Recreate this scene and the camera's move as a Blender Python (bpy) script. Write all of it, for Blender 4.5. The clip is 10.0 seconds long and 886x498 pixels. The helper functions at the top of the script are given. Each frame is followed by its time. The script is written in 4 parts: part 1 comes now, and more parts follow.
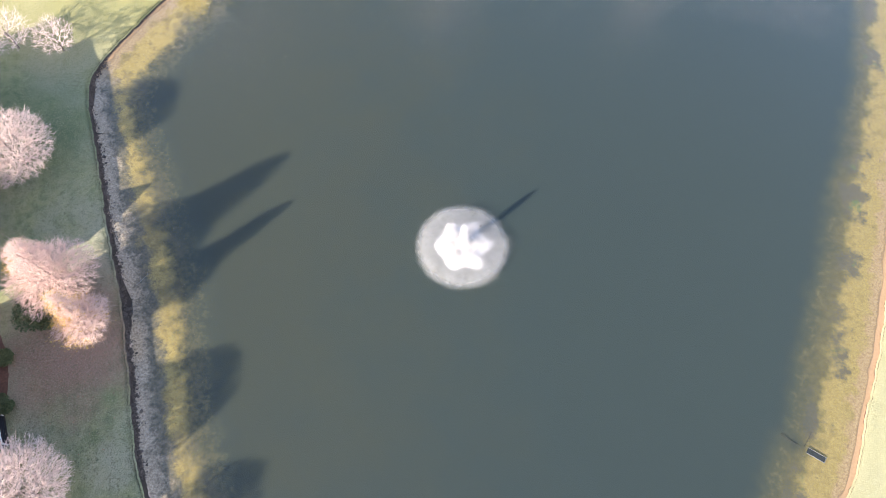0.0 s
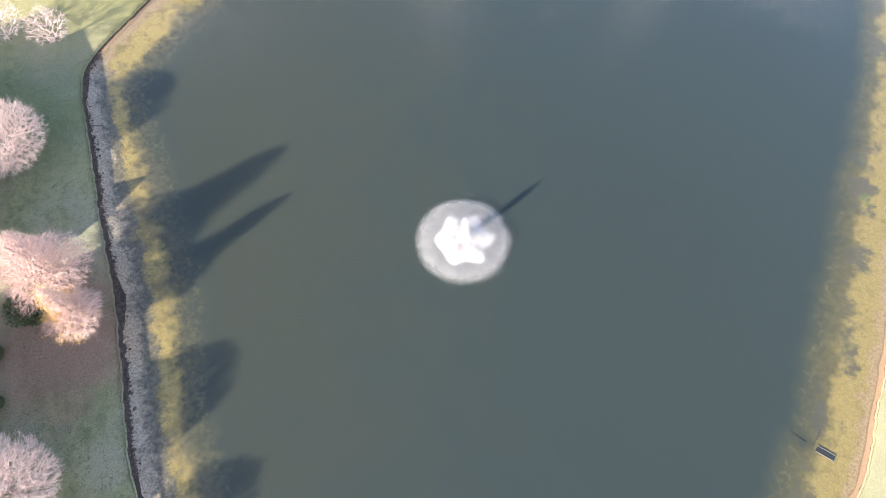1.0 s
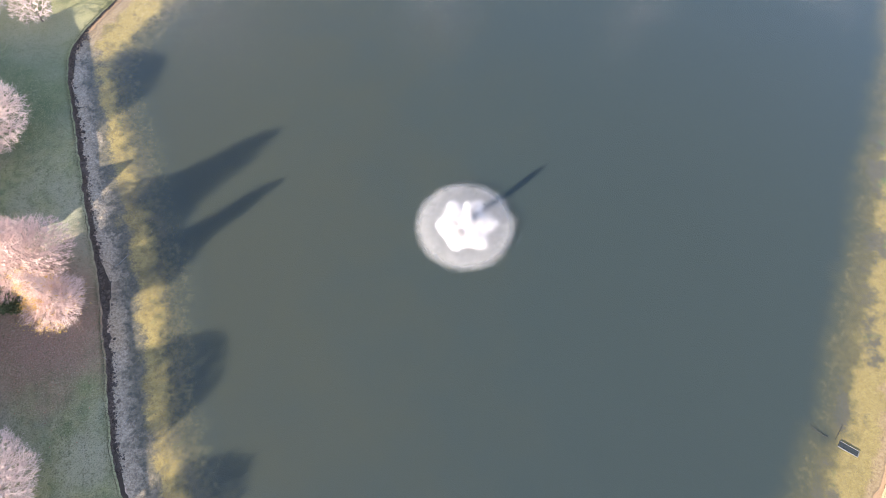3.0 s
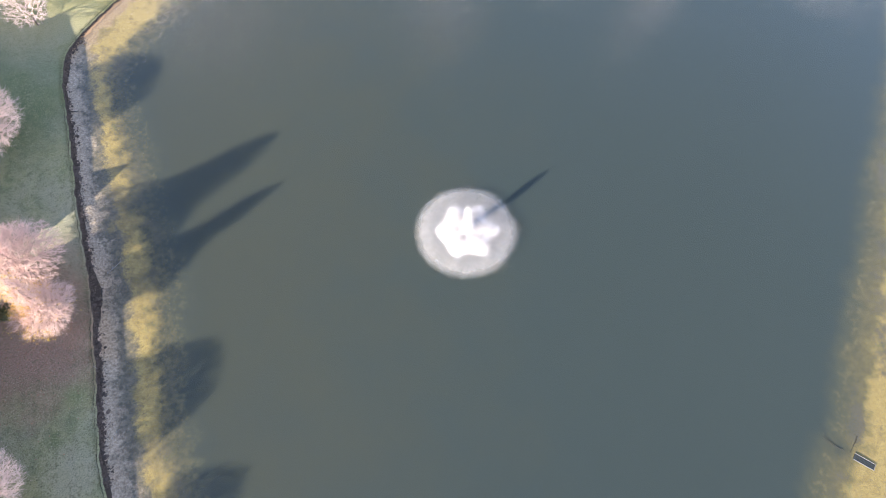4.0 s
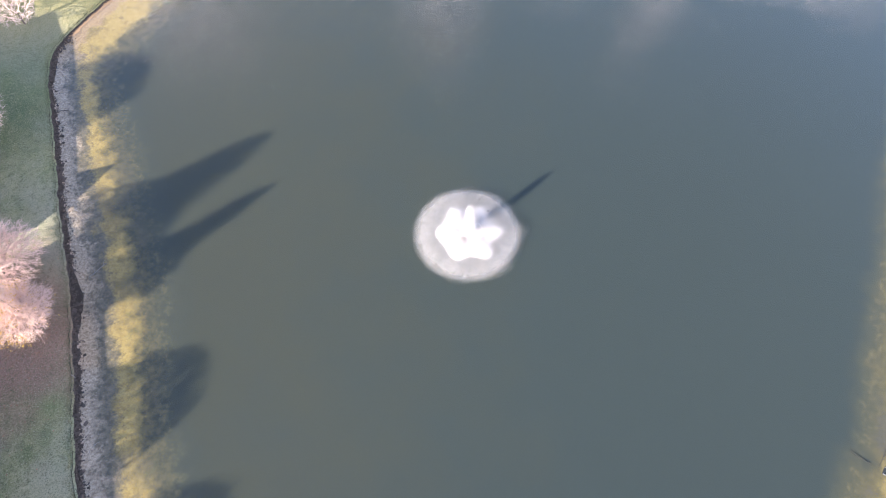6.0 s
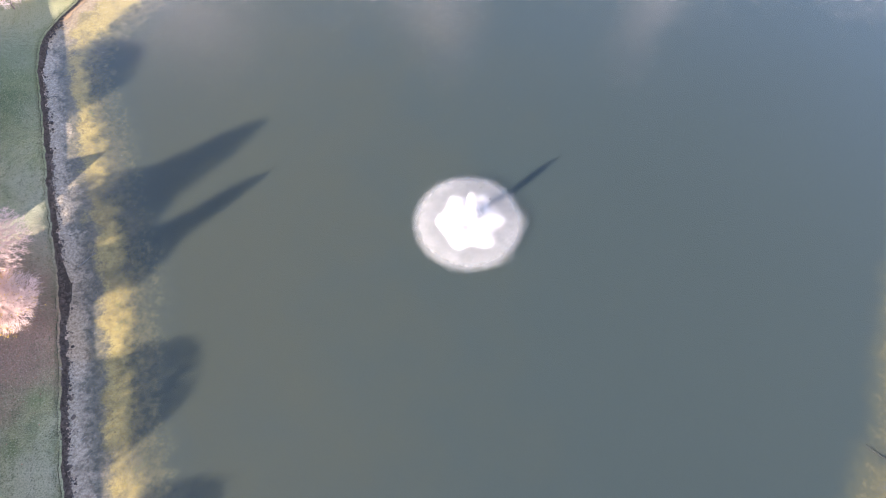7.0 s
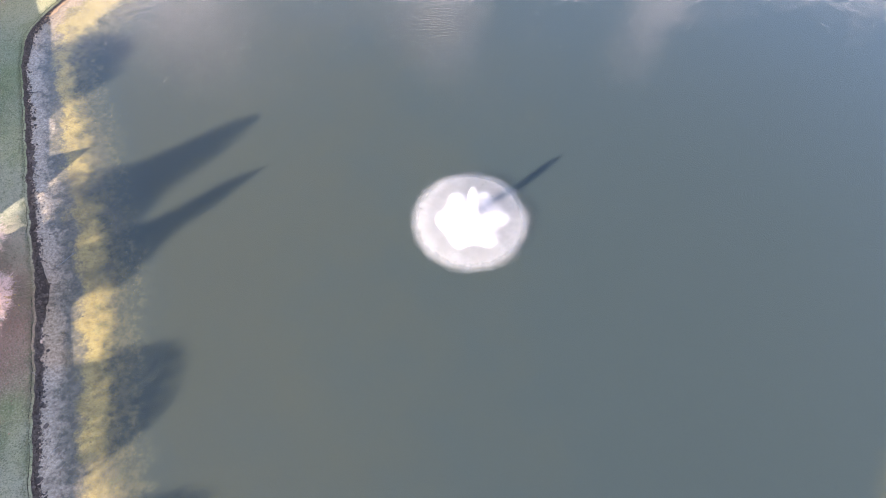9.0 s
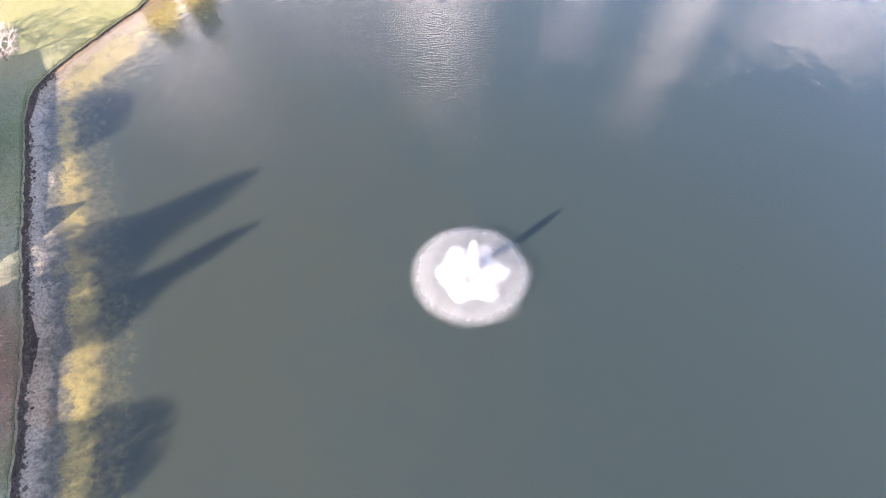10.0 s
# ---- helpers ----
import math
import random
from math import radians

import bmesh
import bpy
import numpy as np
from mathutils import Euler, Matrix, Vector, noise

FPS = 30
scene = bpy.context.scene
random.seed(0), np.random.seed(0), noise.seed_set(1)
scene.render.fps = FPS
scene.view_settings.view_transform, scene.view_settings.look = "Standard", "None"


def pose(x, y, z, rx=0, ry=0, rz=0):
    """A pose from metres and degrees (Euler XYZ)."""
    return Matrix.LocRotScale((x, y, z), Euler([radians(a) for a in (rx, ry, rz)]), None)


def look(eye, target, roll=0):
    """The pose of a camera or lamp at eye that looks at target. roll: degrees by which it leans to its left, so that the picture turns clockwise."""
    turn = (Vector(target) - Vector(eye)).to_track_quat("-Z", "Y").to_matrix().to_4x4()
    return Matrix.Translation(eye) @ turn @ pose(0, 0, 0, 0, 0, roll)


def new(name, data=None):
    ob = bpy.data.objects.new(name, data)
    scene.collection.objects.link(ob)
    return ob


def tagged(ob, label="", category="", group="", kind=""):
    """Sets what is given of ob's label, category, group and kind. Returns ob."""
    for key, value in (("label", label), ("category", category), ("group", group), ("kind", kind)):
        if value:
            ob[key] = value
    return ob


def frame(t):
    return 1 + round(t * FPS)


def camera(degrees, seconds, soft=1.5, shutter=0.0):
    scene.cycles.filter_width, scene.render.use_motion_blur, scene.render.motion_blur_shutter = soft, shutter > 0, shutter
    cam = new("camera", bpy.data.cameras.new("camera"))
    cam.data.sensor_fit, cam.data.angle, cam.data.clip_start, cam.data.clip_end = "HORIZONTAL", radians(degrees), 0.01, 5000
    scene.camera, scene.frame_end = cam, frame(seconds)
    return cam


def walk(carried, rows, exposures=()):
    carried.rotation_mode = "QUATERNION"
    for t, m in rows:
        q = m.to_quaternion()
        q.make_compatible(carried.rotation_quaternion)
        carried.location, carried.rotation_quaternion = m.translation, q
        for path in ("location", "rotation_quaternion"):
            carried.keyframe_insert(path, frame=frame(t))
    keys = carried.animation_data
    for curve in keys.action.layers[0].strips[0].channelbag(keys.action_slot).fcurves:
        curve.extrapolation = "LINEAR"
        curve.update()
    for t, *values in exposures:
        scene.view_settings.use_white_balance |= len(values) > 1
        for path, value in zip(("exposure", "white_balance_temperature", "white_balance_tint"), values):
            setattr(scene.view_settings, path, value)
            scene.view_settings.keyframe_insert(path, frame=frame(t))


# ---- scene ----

# camera: seconds, x, y, z, tilt from straight down, roll, yaw
PATH = [
    (0, 0.000, 0.000, 60.000, 25.243, 0.044, 0.430),
    (0.5, -0.019, 0.061, 59.279, 25.211, 0.040, 0.442),
    (1, -0.078, 0.052, 58.515, 25.227, 0.114, 0.366),
    (1.5, 0.009, 0.081, 57.740, 25.183, -0.042, 0.516),
    (2, -0.029, 0.092, 56.900, 25.167, 0.043, 0.442),
    (2.5, -0.095, 0.049, 56.054, 25.166, 0.055, 0.438),
    (4, -0.041, 0.223, 53.549, 26.345, -0.186, 0.735),
    (4.5, -0.114, 0.269, 52.803, 27.534, -0.134, 0.659),
    (5, -0.153, 0.199, 52.015, 28.184, 0.021, 0.504),
    (5.5, -0.162, 0.165, 51.192, 28.168, 0.018, 0.473),
    (7, -0.134, 0.277, 48.298, 27.989, -0.107, 0.632),
    (7.5, -0.121, 0.292, 47.418, 27.968, -0.073, 0.604),
    (8, -0.238, 0.288, 46.515, 27.910, 0.144, 0.392),
    (8.5, -0.234, 0.246, 45.547, 27.943, -0.036, 0.522),
    (9, -0.198, 0.315, 44.977, 29.606, 0.001, 0.516),
    (9.5, -0.266, 0.356, 44.427, 32.460, 0.057, 0.430),
    (10, -0.265, 0.495, 44.032, 34.834, 0.184, 0.400),
]
cam = camera(70.0, 10.0, soft=0.85)
EXPOSURE = [(0.0, 1.60, 6500, 11), (2.5, 1.64, 6500, 13), (5.0, 1.63, 6500, 15), (5.6, 1.69, 6500, 16), (7.0, 1.92, 6500, 18), (7.5, 1.98, 6500, 18), (9.0, 2.02, 6500, 19), (10.0, 1.88, 6500, 19)]
walk(cam, [(t, pose(x, y, z, 0, 0, yaw) @ pose(0, 0, 0, tilt, 0, 0) @ pose(0, 0, 0, 0, 0, roll))
           for t, x, y, z, tilt, roll, yaw in PATH], EXPOSURE)

# ---------------------------------------------------------------- light
SUN_EL, SHADOW_AZ = 24.0, 41.4     # degrees: sun height, way the shadows fall from +x
SUN_STRENGTH, SKY_STRENGTH = 5.0, 0.125
SHADE = Vector((math.cos(radians(SHADOW_AZ)), math.sin(radians(SHADOW_AZ)), 0))

sun = new("sun", bpy.data.lights.new("sun", "SUN"))
sun.data.energy, sun.data.angle, sun.data.color = SUN_STRENGTH, radians(0.6), (1.0, 0.9, 0.76)
sun.matrix_world = look((0, 0, 50), Vector((0, 0, 50)) + SHADE * math.cos(radians(SUN_EL)) + Vector((0, 0, -math.sin(radians(SUN_EL)))))


class Nodes:
    """A node tree with short calls."""

    def __init__(self, tree):
        self.tree = tree
        tree.nodes.clear()

    def add(self, kind, **inputs):
        n = self.tree.nodes.new(kind)
        for k, v in inputs.items():
            self.put(n, k.replace("_", " "), v)
        return n

    def put(self, n, key, v):
        s = n.inputs[int(key[1:])] if key[0] == "i" and key[1:].isdigit() else n.inputs[key]
        if hasattr(v, "is_linked"):
            self.tree.links.new(v, s)
        else:
            s.default_value = v

    def math(self, op, a, b=0.0, c=0.0, clamp=False):
        n = self.add("ShaderNodeMath", i0=a, i1=b, i2=c)
        n.operation, n.use_clamp = op, clamp
        return n.outputs[0]

    def ramp(self, x, lo, hi, a=0.0, b=1.0):
        n = self.add("ShaderNodeMapRange", i0=x, i1=lo, i2=hi, i3=a, i4=b)
        n.interpolation_type = "SMOOTHSTEP"
        return n.outputs[0]

    def mix(self, f, a, b):
        n = self.add("ShaderNodeMix")
        n.data_type = "RGBA"
        for i, v in ((0, f), (6, a), (7, b)):
            if hasattr(v, "is_linked"):
                self.tree.links.new(v, n.inputs[i])
            else:
                n.inputs[i].default_value = v if i == 0 else (*v, 1.0)[:4]
        return n.outputs[2]

    def vector(self, op, a, b=(0, 0, 0)):
        n = self.add("ShaderNodeVectorMath", i0=a, i1=b)
        n.operation = op
        return n.outputs["Value"] if op in ("LENGTH", "DISTANCE") else n.outputs[0]

    def noise(self, vec, scale, detail=3.0, rough=0.55, distort=0.0):
        return self.add("ShaderNodeTexNoise", Vector=vec, Scale=scale, Detail=detail, Roughness=rough, Distortion=distort).outputs[0]


def sky():
    world = bpy.data.worlds.new("world")
    scene.world = world
    world.use_nodes = True
    n = Nodes(world.node_tree)
    air = n.add("ShaderNodeTexSky")
    air.sky_type, air.sun_disc = "NISHITA", False
    air.sun_elevation, air.sun_rotation = radians(SUN_EL), radians(270 - SHADOW_AZ)
    air.air_density, air.dust_density, air.ozone_density = 1.0, 0.5, 3.0
    way = n.add("ShaderNodeTexCoord").outputs["Generated"]
    sep = n.add("ShaderNodeSeparateXYZ", Vector=way)
    up = n.math("MAXIMUM", sep.outputs[2], 0.06)
    u, v = n.math("DIVIDE", sep.outputs[0], up), n.math("DIVIDE", sep.outputs[1], up)
    flat = n.add("ShaderNodeCombineXYZ", X=u, Y=v).outputs[0]
    # a layer of broken cloud, thick towards the horizon; unseen southern cloud adds white fill
    wob = n.noise(flat, 2.2, 5.0, 0.6)
    cover = 0.0
    for cu, cv, ru, rv, lean in CLOUDS:
        m = n.add("ShaderNodeMapping", Vector=flat, Location=(cu, cv, 0), Rotation=(0, 0, radians(lean)), Scale=(ru, rv, 1))
        m.vector_type = "TEXTURE"
        far = n.vector("LENGTH", m.outputs[0])
        far = n.math("ADD", far, n.math("MULTIPLY_ADD", wob, 0.8, -0.4))
        cover = n.math("MAXIMUM", cover, n.ramp(far, 1.2, 0.2))
    low = n.math("SQRT", n.math("ADD", n.math("MULTIPLY", u, u), n.math("MULTIPLY", v, v)))
    broken = n.math("MULTIPLY", n.ramp(n.noise(flat, 0.9, 5.0, 0.6), 0.46, 0.66), n.math("MAXIMUM", n.ramp(low, 2.0, 3.2), n.ramp(v, -0.1, -0.6)))
    cover = n.math("MAXIMUM", cover, broken)
    cover = n.math("MULTIPLY", cover, n.ramp(sep.outputs[2], 0.0, 0.08))
    bright = n.mix(cover, (0, 0, 0), CLOUD_LIGHT)
    hue = n.mix(n.math("MULTIPLY", cover, 0.85), air.outputs[0], bright)
    bg = n.add("ShaderNodeBackground", Color=hue, Strength=SKY_STRENGTH)
    out = n.add("ShaderNodeOutputWorld", Surface=bg.outputs[0])


# clouds over the north shore: place and half widths on a plane one unit up, lean
CLOUDS = [(-0.79, 1.51, 0.30, 0.40, 8), (-0.03, 1.66, 0.19, 0.52, 3), (-0.35, 1.96, 0.8, 0.36, 0), (0.67, 1.54, 0.10, 0.55, -31),
          (1.07, 1.57, 0.32, 0.31, -15), (0.38, 1.64, 0.15, 0.17, 0)]
CLOUD_LIGHT = (16.5, 14.8, 14.9)
sky()


# ---------------------------------------------------------------- materials
def material(name, rough=0.9):
    m = bpy.data.materials.new(name)
    m.use_nodes = True
    n = Nodes(m.node_tree)
    n.where = n.add("ShaderNodeNewGeometry").outputs["Position"]
    n.bsdf = n.add("ShaderNodeBsdfPrincipled", Roughness=rough)
    n.out = n.add("ShaderNodeOutputMaterial", Surface=n.bsdf.outputs[0])
    return m, n


def bump(n, height, strength, distance=0.05):
    b = n.add("ShaderNodeBump", Height=height, Strength=strength, Distance=distance)
    n.put(n.bsdf, "Normal", b.outputs[0])


def plain(name, a, b, scale, rough=0.85, relief=0.3, distance=0.02, random_of=""):
    """Two tones of one colour in grain and blotches, with fine relief."""
    m, n = material(name, rough)
    big, fine = n.noise(n.where, scale, 3.0), n.noise(n.where, scale * 9, 4.0, 0.7)
    f = n.math("MULTIPLY_ADD", fine, 0.6, n.math("MULTIPLY_ADD", big, 1.2, -0.4), clamp=True)
    if random_of == "object":
        f = n.math("MULTIPLY_ADD", n.add("ShaderNodeObjectInfo").outputs["Random"], 0.7, n.math("MULTIPLY", f, 0.5), clamp=True)
    if random_of == "island":
        f = n.math("MULTIPLY_ADD", n.add("ShaderNodeNewGeometry").outputs["Random Per Island"], 0.7, n.math("MULTIPLY", f, 0.4), clamp=True)
    n.put(n.bsdf, "Base Color", n.mix(f, a, b))
    bump(n, fine, relief, distance)
    return m


def near(n, x, y, radius, soft):
    """1 round a place on the ground, 0 farther off, with a ragged edge."""
    d = n.vector("DISTANCE", n.vector("MULTIPLY", n.where, (1, 1, 0)), (x, y, 0))
    d = n.math("MULTIPLY_ADD", n.noise(n.where, 0.35, 4.0, 0.65), soft * 1.6, n.math("ADD", d, -0.8 * soft))
    return n.ramp(d, radius + soft, radius - soft)


def lawn_material():
    m, n = material("lawn_grass", 0.95)
    big, mid, fine = n.noise(n.where, 0.12, 4.0), n.noise(n.where, 0.9, 4.0, 0.65), n.noise(n.where, 9.0, 4.0, 0.75)
    sep = n.add("ShaderNodeSeparateXYZ", Vector=n.where)
    # mowing stripes along the shore
    row = n.math("SINE", n.math("MULTIPLY_ADD", mid, 1.2, n.math("MULTIPLY", n.math("ADD", sep.outputs[0], n.math("MULTIPLY", sep.outputs[1], 0.3)), 4.6)))
    col = n.mix(n.ramp(mid, 0.36, 0.62), (0.165, 0.195, 0.085), (0.29, 0.295, 0.145))
    col = n.mix(n.ramp(big, 0.42, 0.62), col, (0.33, 0.32, 0.22))
    col = n.mix(n.ramp(row, -1.0, 1.0, 0.0, 0.25), col, (0.32, 0.32, 0.195))
    col = n.mix(n.ramp(n.noise(n.where, 2.6, 4.0, 0.7), 0.50, 0.68, 0.0, 0.5), col, (0.09, 0.10, 0.05))
    col = n.mix(n.math("MULTIPLY", near(n, -36.0, 18.0, 7.0, 4.5), n.ramp(fine, 0.36, 0.56, 0.40, 0.95)), col, (0.30, 0.165, 0.135))
    col = n.mix(n.math("MULTIPLY", near(n, -31.2, 12.4, 0.9, 0.9), 0.5), col, (0.13, 0.20, 0.06))
    # darker green painted over the northwest lawn to deepen the house's shade
    col = n.mix(n.math("MULTIPLY", near(n, -47.0, 43.0, 8.0, 4.0), 0.6), col, (0.10, 0.16, 0.075))
    col = n.mix(n.math("MULTIPLY", n.ramp(sep.outputs[0], 25.0, 32.0), 0.85), col, (0.36, 0.335, 0.19))
    col = n.mix(n.math("MULTIPLY", n.ramp(sep.outputs[1], 48.0, 60.0), 0.75), col, (0.35, 0.315, 0.12))
    col = n.mix(n.ramp(fine, 0.5, 0.72, 0.0, 0.8), col, (0.44, 0.415, 0.285))
    col = n.mix(n.math("MULTIPLY", n.ramp(fine, 0.50, 0.30, 0.0, 0.75), n.ramp(sep.outputs[0], 20.0, 32.0, 1.0, 0.25)), col, (0.05, 0.065, 0.03))
    n.put(n.bsdf, "Base Color", col)
    bump(n, fine, 0.8, 0.08)
    return m


def bed_material():
    """Silt or sand at the edge, a belt of golden algae, brown algae beyond it, the water's murk colour in the deep."""
    m, n = material("pond_bottom", 0.95)
    sep = n.add("ShaderNodeSeparateXYZ", Vector=n.where)
    x, y = sep.outputs[0], sep.outputs[1]
    big, mid, fine = n.noise(n.where, 0.16, 3.0), n.noise(n.where, 0.75, 5.0, 0.65), n.noise(n.where, 4.5, 5.0, 0.7)
    spot, grit = n.noise(n.where, 1.9, 4.0, 0.7), n.noise(n.where, 11.0, 3.0, 0.7)
    west = n.math("MULTIPLY", n.ramp(x, 0.0, -18.0), n.ramp(y, 53.5, 48.5))
    # the bottom falls evenly: its depth tells the way from the shore; the belts are narrower where it is steeper
    out = n.math("MULTIPLY", sep.outputs[2], -1 / BED_FALL)
    out = n.math("MULTIPLY", out, n.ramp(x, 0.0, 25.0, 1.0, 1.3))
    ragged = n.math("ADD", n.math("MULTIPLY_ADD", mid, 3.4, -1.7), n.math("MULTIPLY_ADD", fine, 1.4, n.math("ADD", out, -0.7)))
    soft = n.math("ADD", n.math("MULTIPLY_ADD", big, 3.0, -1.5), n.math("MULTIPLY_ADD", mid, 2.0, n.math("ADD", out, -1.0)))
    # pale silt off the west bank, warm sand elsewhere
    sand = n.mix(n.ramp(fine, 0.35, 0.65), (0.36, 0.235, 0.13), (0.52, 0.36, 0.21))
    sand = n.mix(n.math("MULTIPLY", n.ramp(spot, 0.54, 0.66, 0.0, 0.7), n.ramp(out, 0.8, 2.2)), sand, (0.17, 0.115, 0.07))
    silt = n.mix(n.ramp(fine, 0.33, 0.66), (0.34, 0.245, 0.18), (0.74, 0.58, 0.455))
    silt = n.mix(n.math("MULTIPLY", n.ramp(spot, 0.44, 0.60, 0.0, 0.85), n.ramp(ragged, 0.8, 2.6)), silt, (0.10, 0.085, 0.06))
    # outer west silt darkened to carry the house shade lying on it
    silt = n.mix(n.ramp(ragged, 1.3, 3.0, 0.0, 0.85), silt, (0.135, 0.115, 0.08))
    sand = n.mix(n.ramp(out, 0.6, 0.1, 0.0, 0.8), sand, (0.28, 0.18, 0.105))
    edge = n.mix(west, sand, silt)
    gold = n.mix(n.ramp(fine, 0.3, 0.7), (0.39, 0.27, 0.085), (0.57, 0.42, 0.16))
    gold = n.mix(n.ramp(mid, 0.50, 0.68, 0.0, 0.55), gold, (0.24, 0.17, 0.065))
    gold = n.mix(n.ramp(x, 5.0, 25.0, 0.0, 0.38), gold, n.mix(spot, (0.19, 0.145, 0.065), (0.36, 0.27, 0.12)))
    gold = n.mix(n.ramp(grit, 0.52, 0.70, 0.0, 0.5), gold, (0.17, 0.125, 0.055))
    # random dark gaps in the western gold imitate shade between sunlit patches
    shade_gap = n.math("MULTIPLY", n.ramp(n.noise(n.where, 0.17, 4.0, 0.6, 0.4), 0.50, 0.40, 0.0, 0.55), n.ramp(x, 10.0, -10.0))
    gold = n.mix(shade_gap, gold, (0.15, 0.115, 0.06))
    gold = n.mix(n.ramp(spot, 0.60, 0.70, 0.0, 0.5), gold, (0.14, 0.11, 0.06))
    brown = n.mix(n.ramp(spot, 0.36, 0.64), (0.075, 0.068, 0.042), (0.155, 0.128, 0.062))
    brown = n.mix(n.ramp(grit, 0.60, 0.74, 0.0, 0.5), brown, (0.34, 0.27, 0.11))
    col = n.mix(n.ramp(n.math("MULTIPLY_ADD", west, -1.7, ragged), 1.2, 2.4), edge, gold)
    brown = n.mix(n.ramp(x, 0.0, 25.0, 0.0, 0.7), brown, n.mix(spot, (0.12, 0.10, 0.045), (0.27, 0.21, 0.085)))
    col = n.mix(n.ramp(ragged, 4.3, 6.2), col, brown)
    # a broken pale line of algae along the drop
    line = n.math("MULTIPLY", n.math("MULTIPLY", n.ramp(ragged, 7.2, 7.9), n.ramp(ragged, 8.8, 8.1)), n.ramp(spot, 0.50, 0.66, 0.0, 0.3))
    col = n.mix(line, col, (0.46, 0.36, 0.14))
    # beds of grey-brown weed, with a little green, off the east and north shores
    weed = n.mix(fine, (0.085, 0.075, 0.055), (0.20, 0.165, 0.115))
    weed = n.mix(n.ramp(n.noise(n.where, 0.55, 2.0), 0.60, 0.72, 0.0, 0.6), weed, (0.13, 0.20, 0.07))
    clump = n.ramp(n.math("MULTIPLY_ADD", fine, 0.20, n.noise(n.where, 0.21, 4.0, 0.65)), 0.58, 0.70)
    band = n.math("MULTIPLY", n.ramp(ragged, 3.2, 4.2), n.ramp(ragged, 7.6, 6.6))
    col = n.mix(n.math("MULTIPLY", n.math("MULTIPLY", clump, band), n.ramp(x, -10.0, 20.0, 0.45, 0.95)), col, weed)
    # weed that gathers round the drain
    col = n.mix(n.math("MULTIPLY", near(n, 32.2, 8.8, 0.7, 0.8), 0.8), col, (0.075, 0.07, 0.05))
    col = n.mix(n.ramp(soft, 4.4, 10.8), col, DEEP)
    # west deep is tinted green, east left blue, to paint in the sky's reflection
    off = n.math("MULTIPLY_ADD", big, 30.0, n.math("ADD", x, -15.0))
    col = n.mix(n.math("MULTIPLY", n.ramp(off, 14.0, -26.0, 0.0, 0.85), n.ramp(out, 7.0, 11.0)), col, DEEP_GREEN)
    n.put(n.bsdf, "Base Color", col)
    bump(n, fine, 0.5, 0.05)
    return m


BED_FALL = 0.028     # metres of depth a metre from the shore
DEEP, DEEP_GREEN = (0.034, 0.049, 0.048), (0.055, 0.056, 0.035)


def water_material():
    m = bpy.data.materials.new("pond_water")
    m.use_nodes = True
    n = Nodes(m.node_tree)
    where = n.add("ShaderNodeNewGeometry").outputs["Position"]
    place = n.add("ShaderNodeSeparateXYZ", Vector=where)
    east, north = place.outputs[0], place.outputs[1]
    gust = n.ramp(n.math("ADD", n.ramp(east, -5.0, 25.0, 0.0, -0.16), n.math("MULTIPLY_ADD", north, 0.0085, n.noise(where, 0.07, 5.0, 0.7))), 0.66, 0.92)
    # wavelets run out in rings from the fountain
    off = n.vector("SUBTRACT", where, (1.8, 28.6, 0.0))
    spread = n.vector("MULTIPLY", n.vector("NORMALIZE", off), (46, 46, 0))
    ring = n.vector("ADD", spread, n.add("ShaderNodeCombineXYZ", Z=n.math("MULTIPLY", n.vector("LENGTH", off), 5.8)).outputs[0])
    chop = n.noise(ring, 1.0, 1.0, 0.5, 0.0)
    cross = n.noise(n.vector("MULTIPLY", where, (1.0, 2.2, 1.0)), 2.2, 2.0, 0.6)
    high = n.math("MULTIPLY", n.math("MULTIPLY_ADD", cross, 0.35, chop), n.math("MULTIPLY_ADD", gust, 0.8, 0.2))
    high = n.math("ADD", high, n.math("MULTIPLY", n.noise(where, 0.5, 2.0), 0.15))
    b = n.add("ShaderNodeBump", Height=high, Strength=1.0, Distance=0.028)
    gloss = n.add("ShaderNodeBsdfGlossy", Color=(1, 1, 1, 1), Roughness=0.04, Normal=b.outputs[0])
    clear = n.add("ShaderNodeBsdfTransparent", Color=(0.94, 0.97, 0.93, 1))
    murk = n.add("ShaderNodeBsdfDiffuse", Color=(0.05, 0.06, 0.05, 1))
    body = n.add("ShaderNodeMixShader", i0=0.12, i1=clear.outputs[0], i2=murk.outputs[0])
    rim = n.math("MULTIPLY_ADD", n.math("POWER", n.add("ShaderNodeLayerWeight", Blend=0.5).outputs["Facing"], 3.0), 1.05, 0.042)
    surf = n.add("ShaderNodeMixShader", i0=rim, i1=body.outputs[0], i2=gloss.outputs[0])
    n.add("ShaderNodeOutputMaterial", Surface=surf.outputs[0])
    return m


def leaf_material(name, a, b, thin=0.3):
    m, n = material(name, 0.7)
    rnd = n.add("ShaderNodeNewGeometry").outputs["Random Per Island"]
    col = n.mix(n.math("MULTIPLY_ADD", n.noise(n.where, 3.0), 0.5, n.math("MULTIPLY", rnd, 0.7), clamp=True), a, b)
    n.put(n.bsdf, "Base Color", col)
    back = n.add("ShaderNodeBsdfTranslucent", Color=col)
    both = n.add("ShaderNodeMixShader", i0=thin, i1=n.bsdf.outputs[0], i2=back.outputs[0])
    n.put(n.out, "Surface", both.outputs[0])
    return m


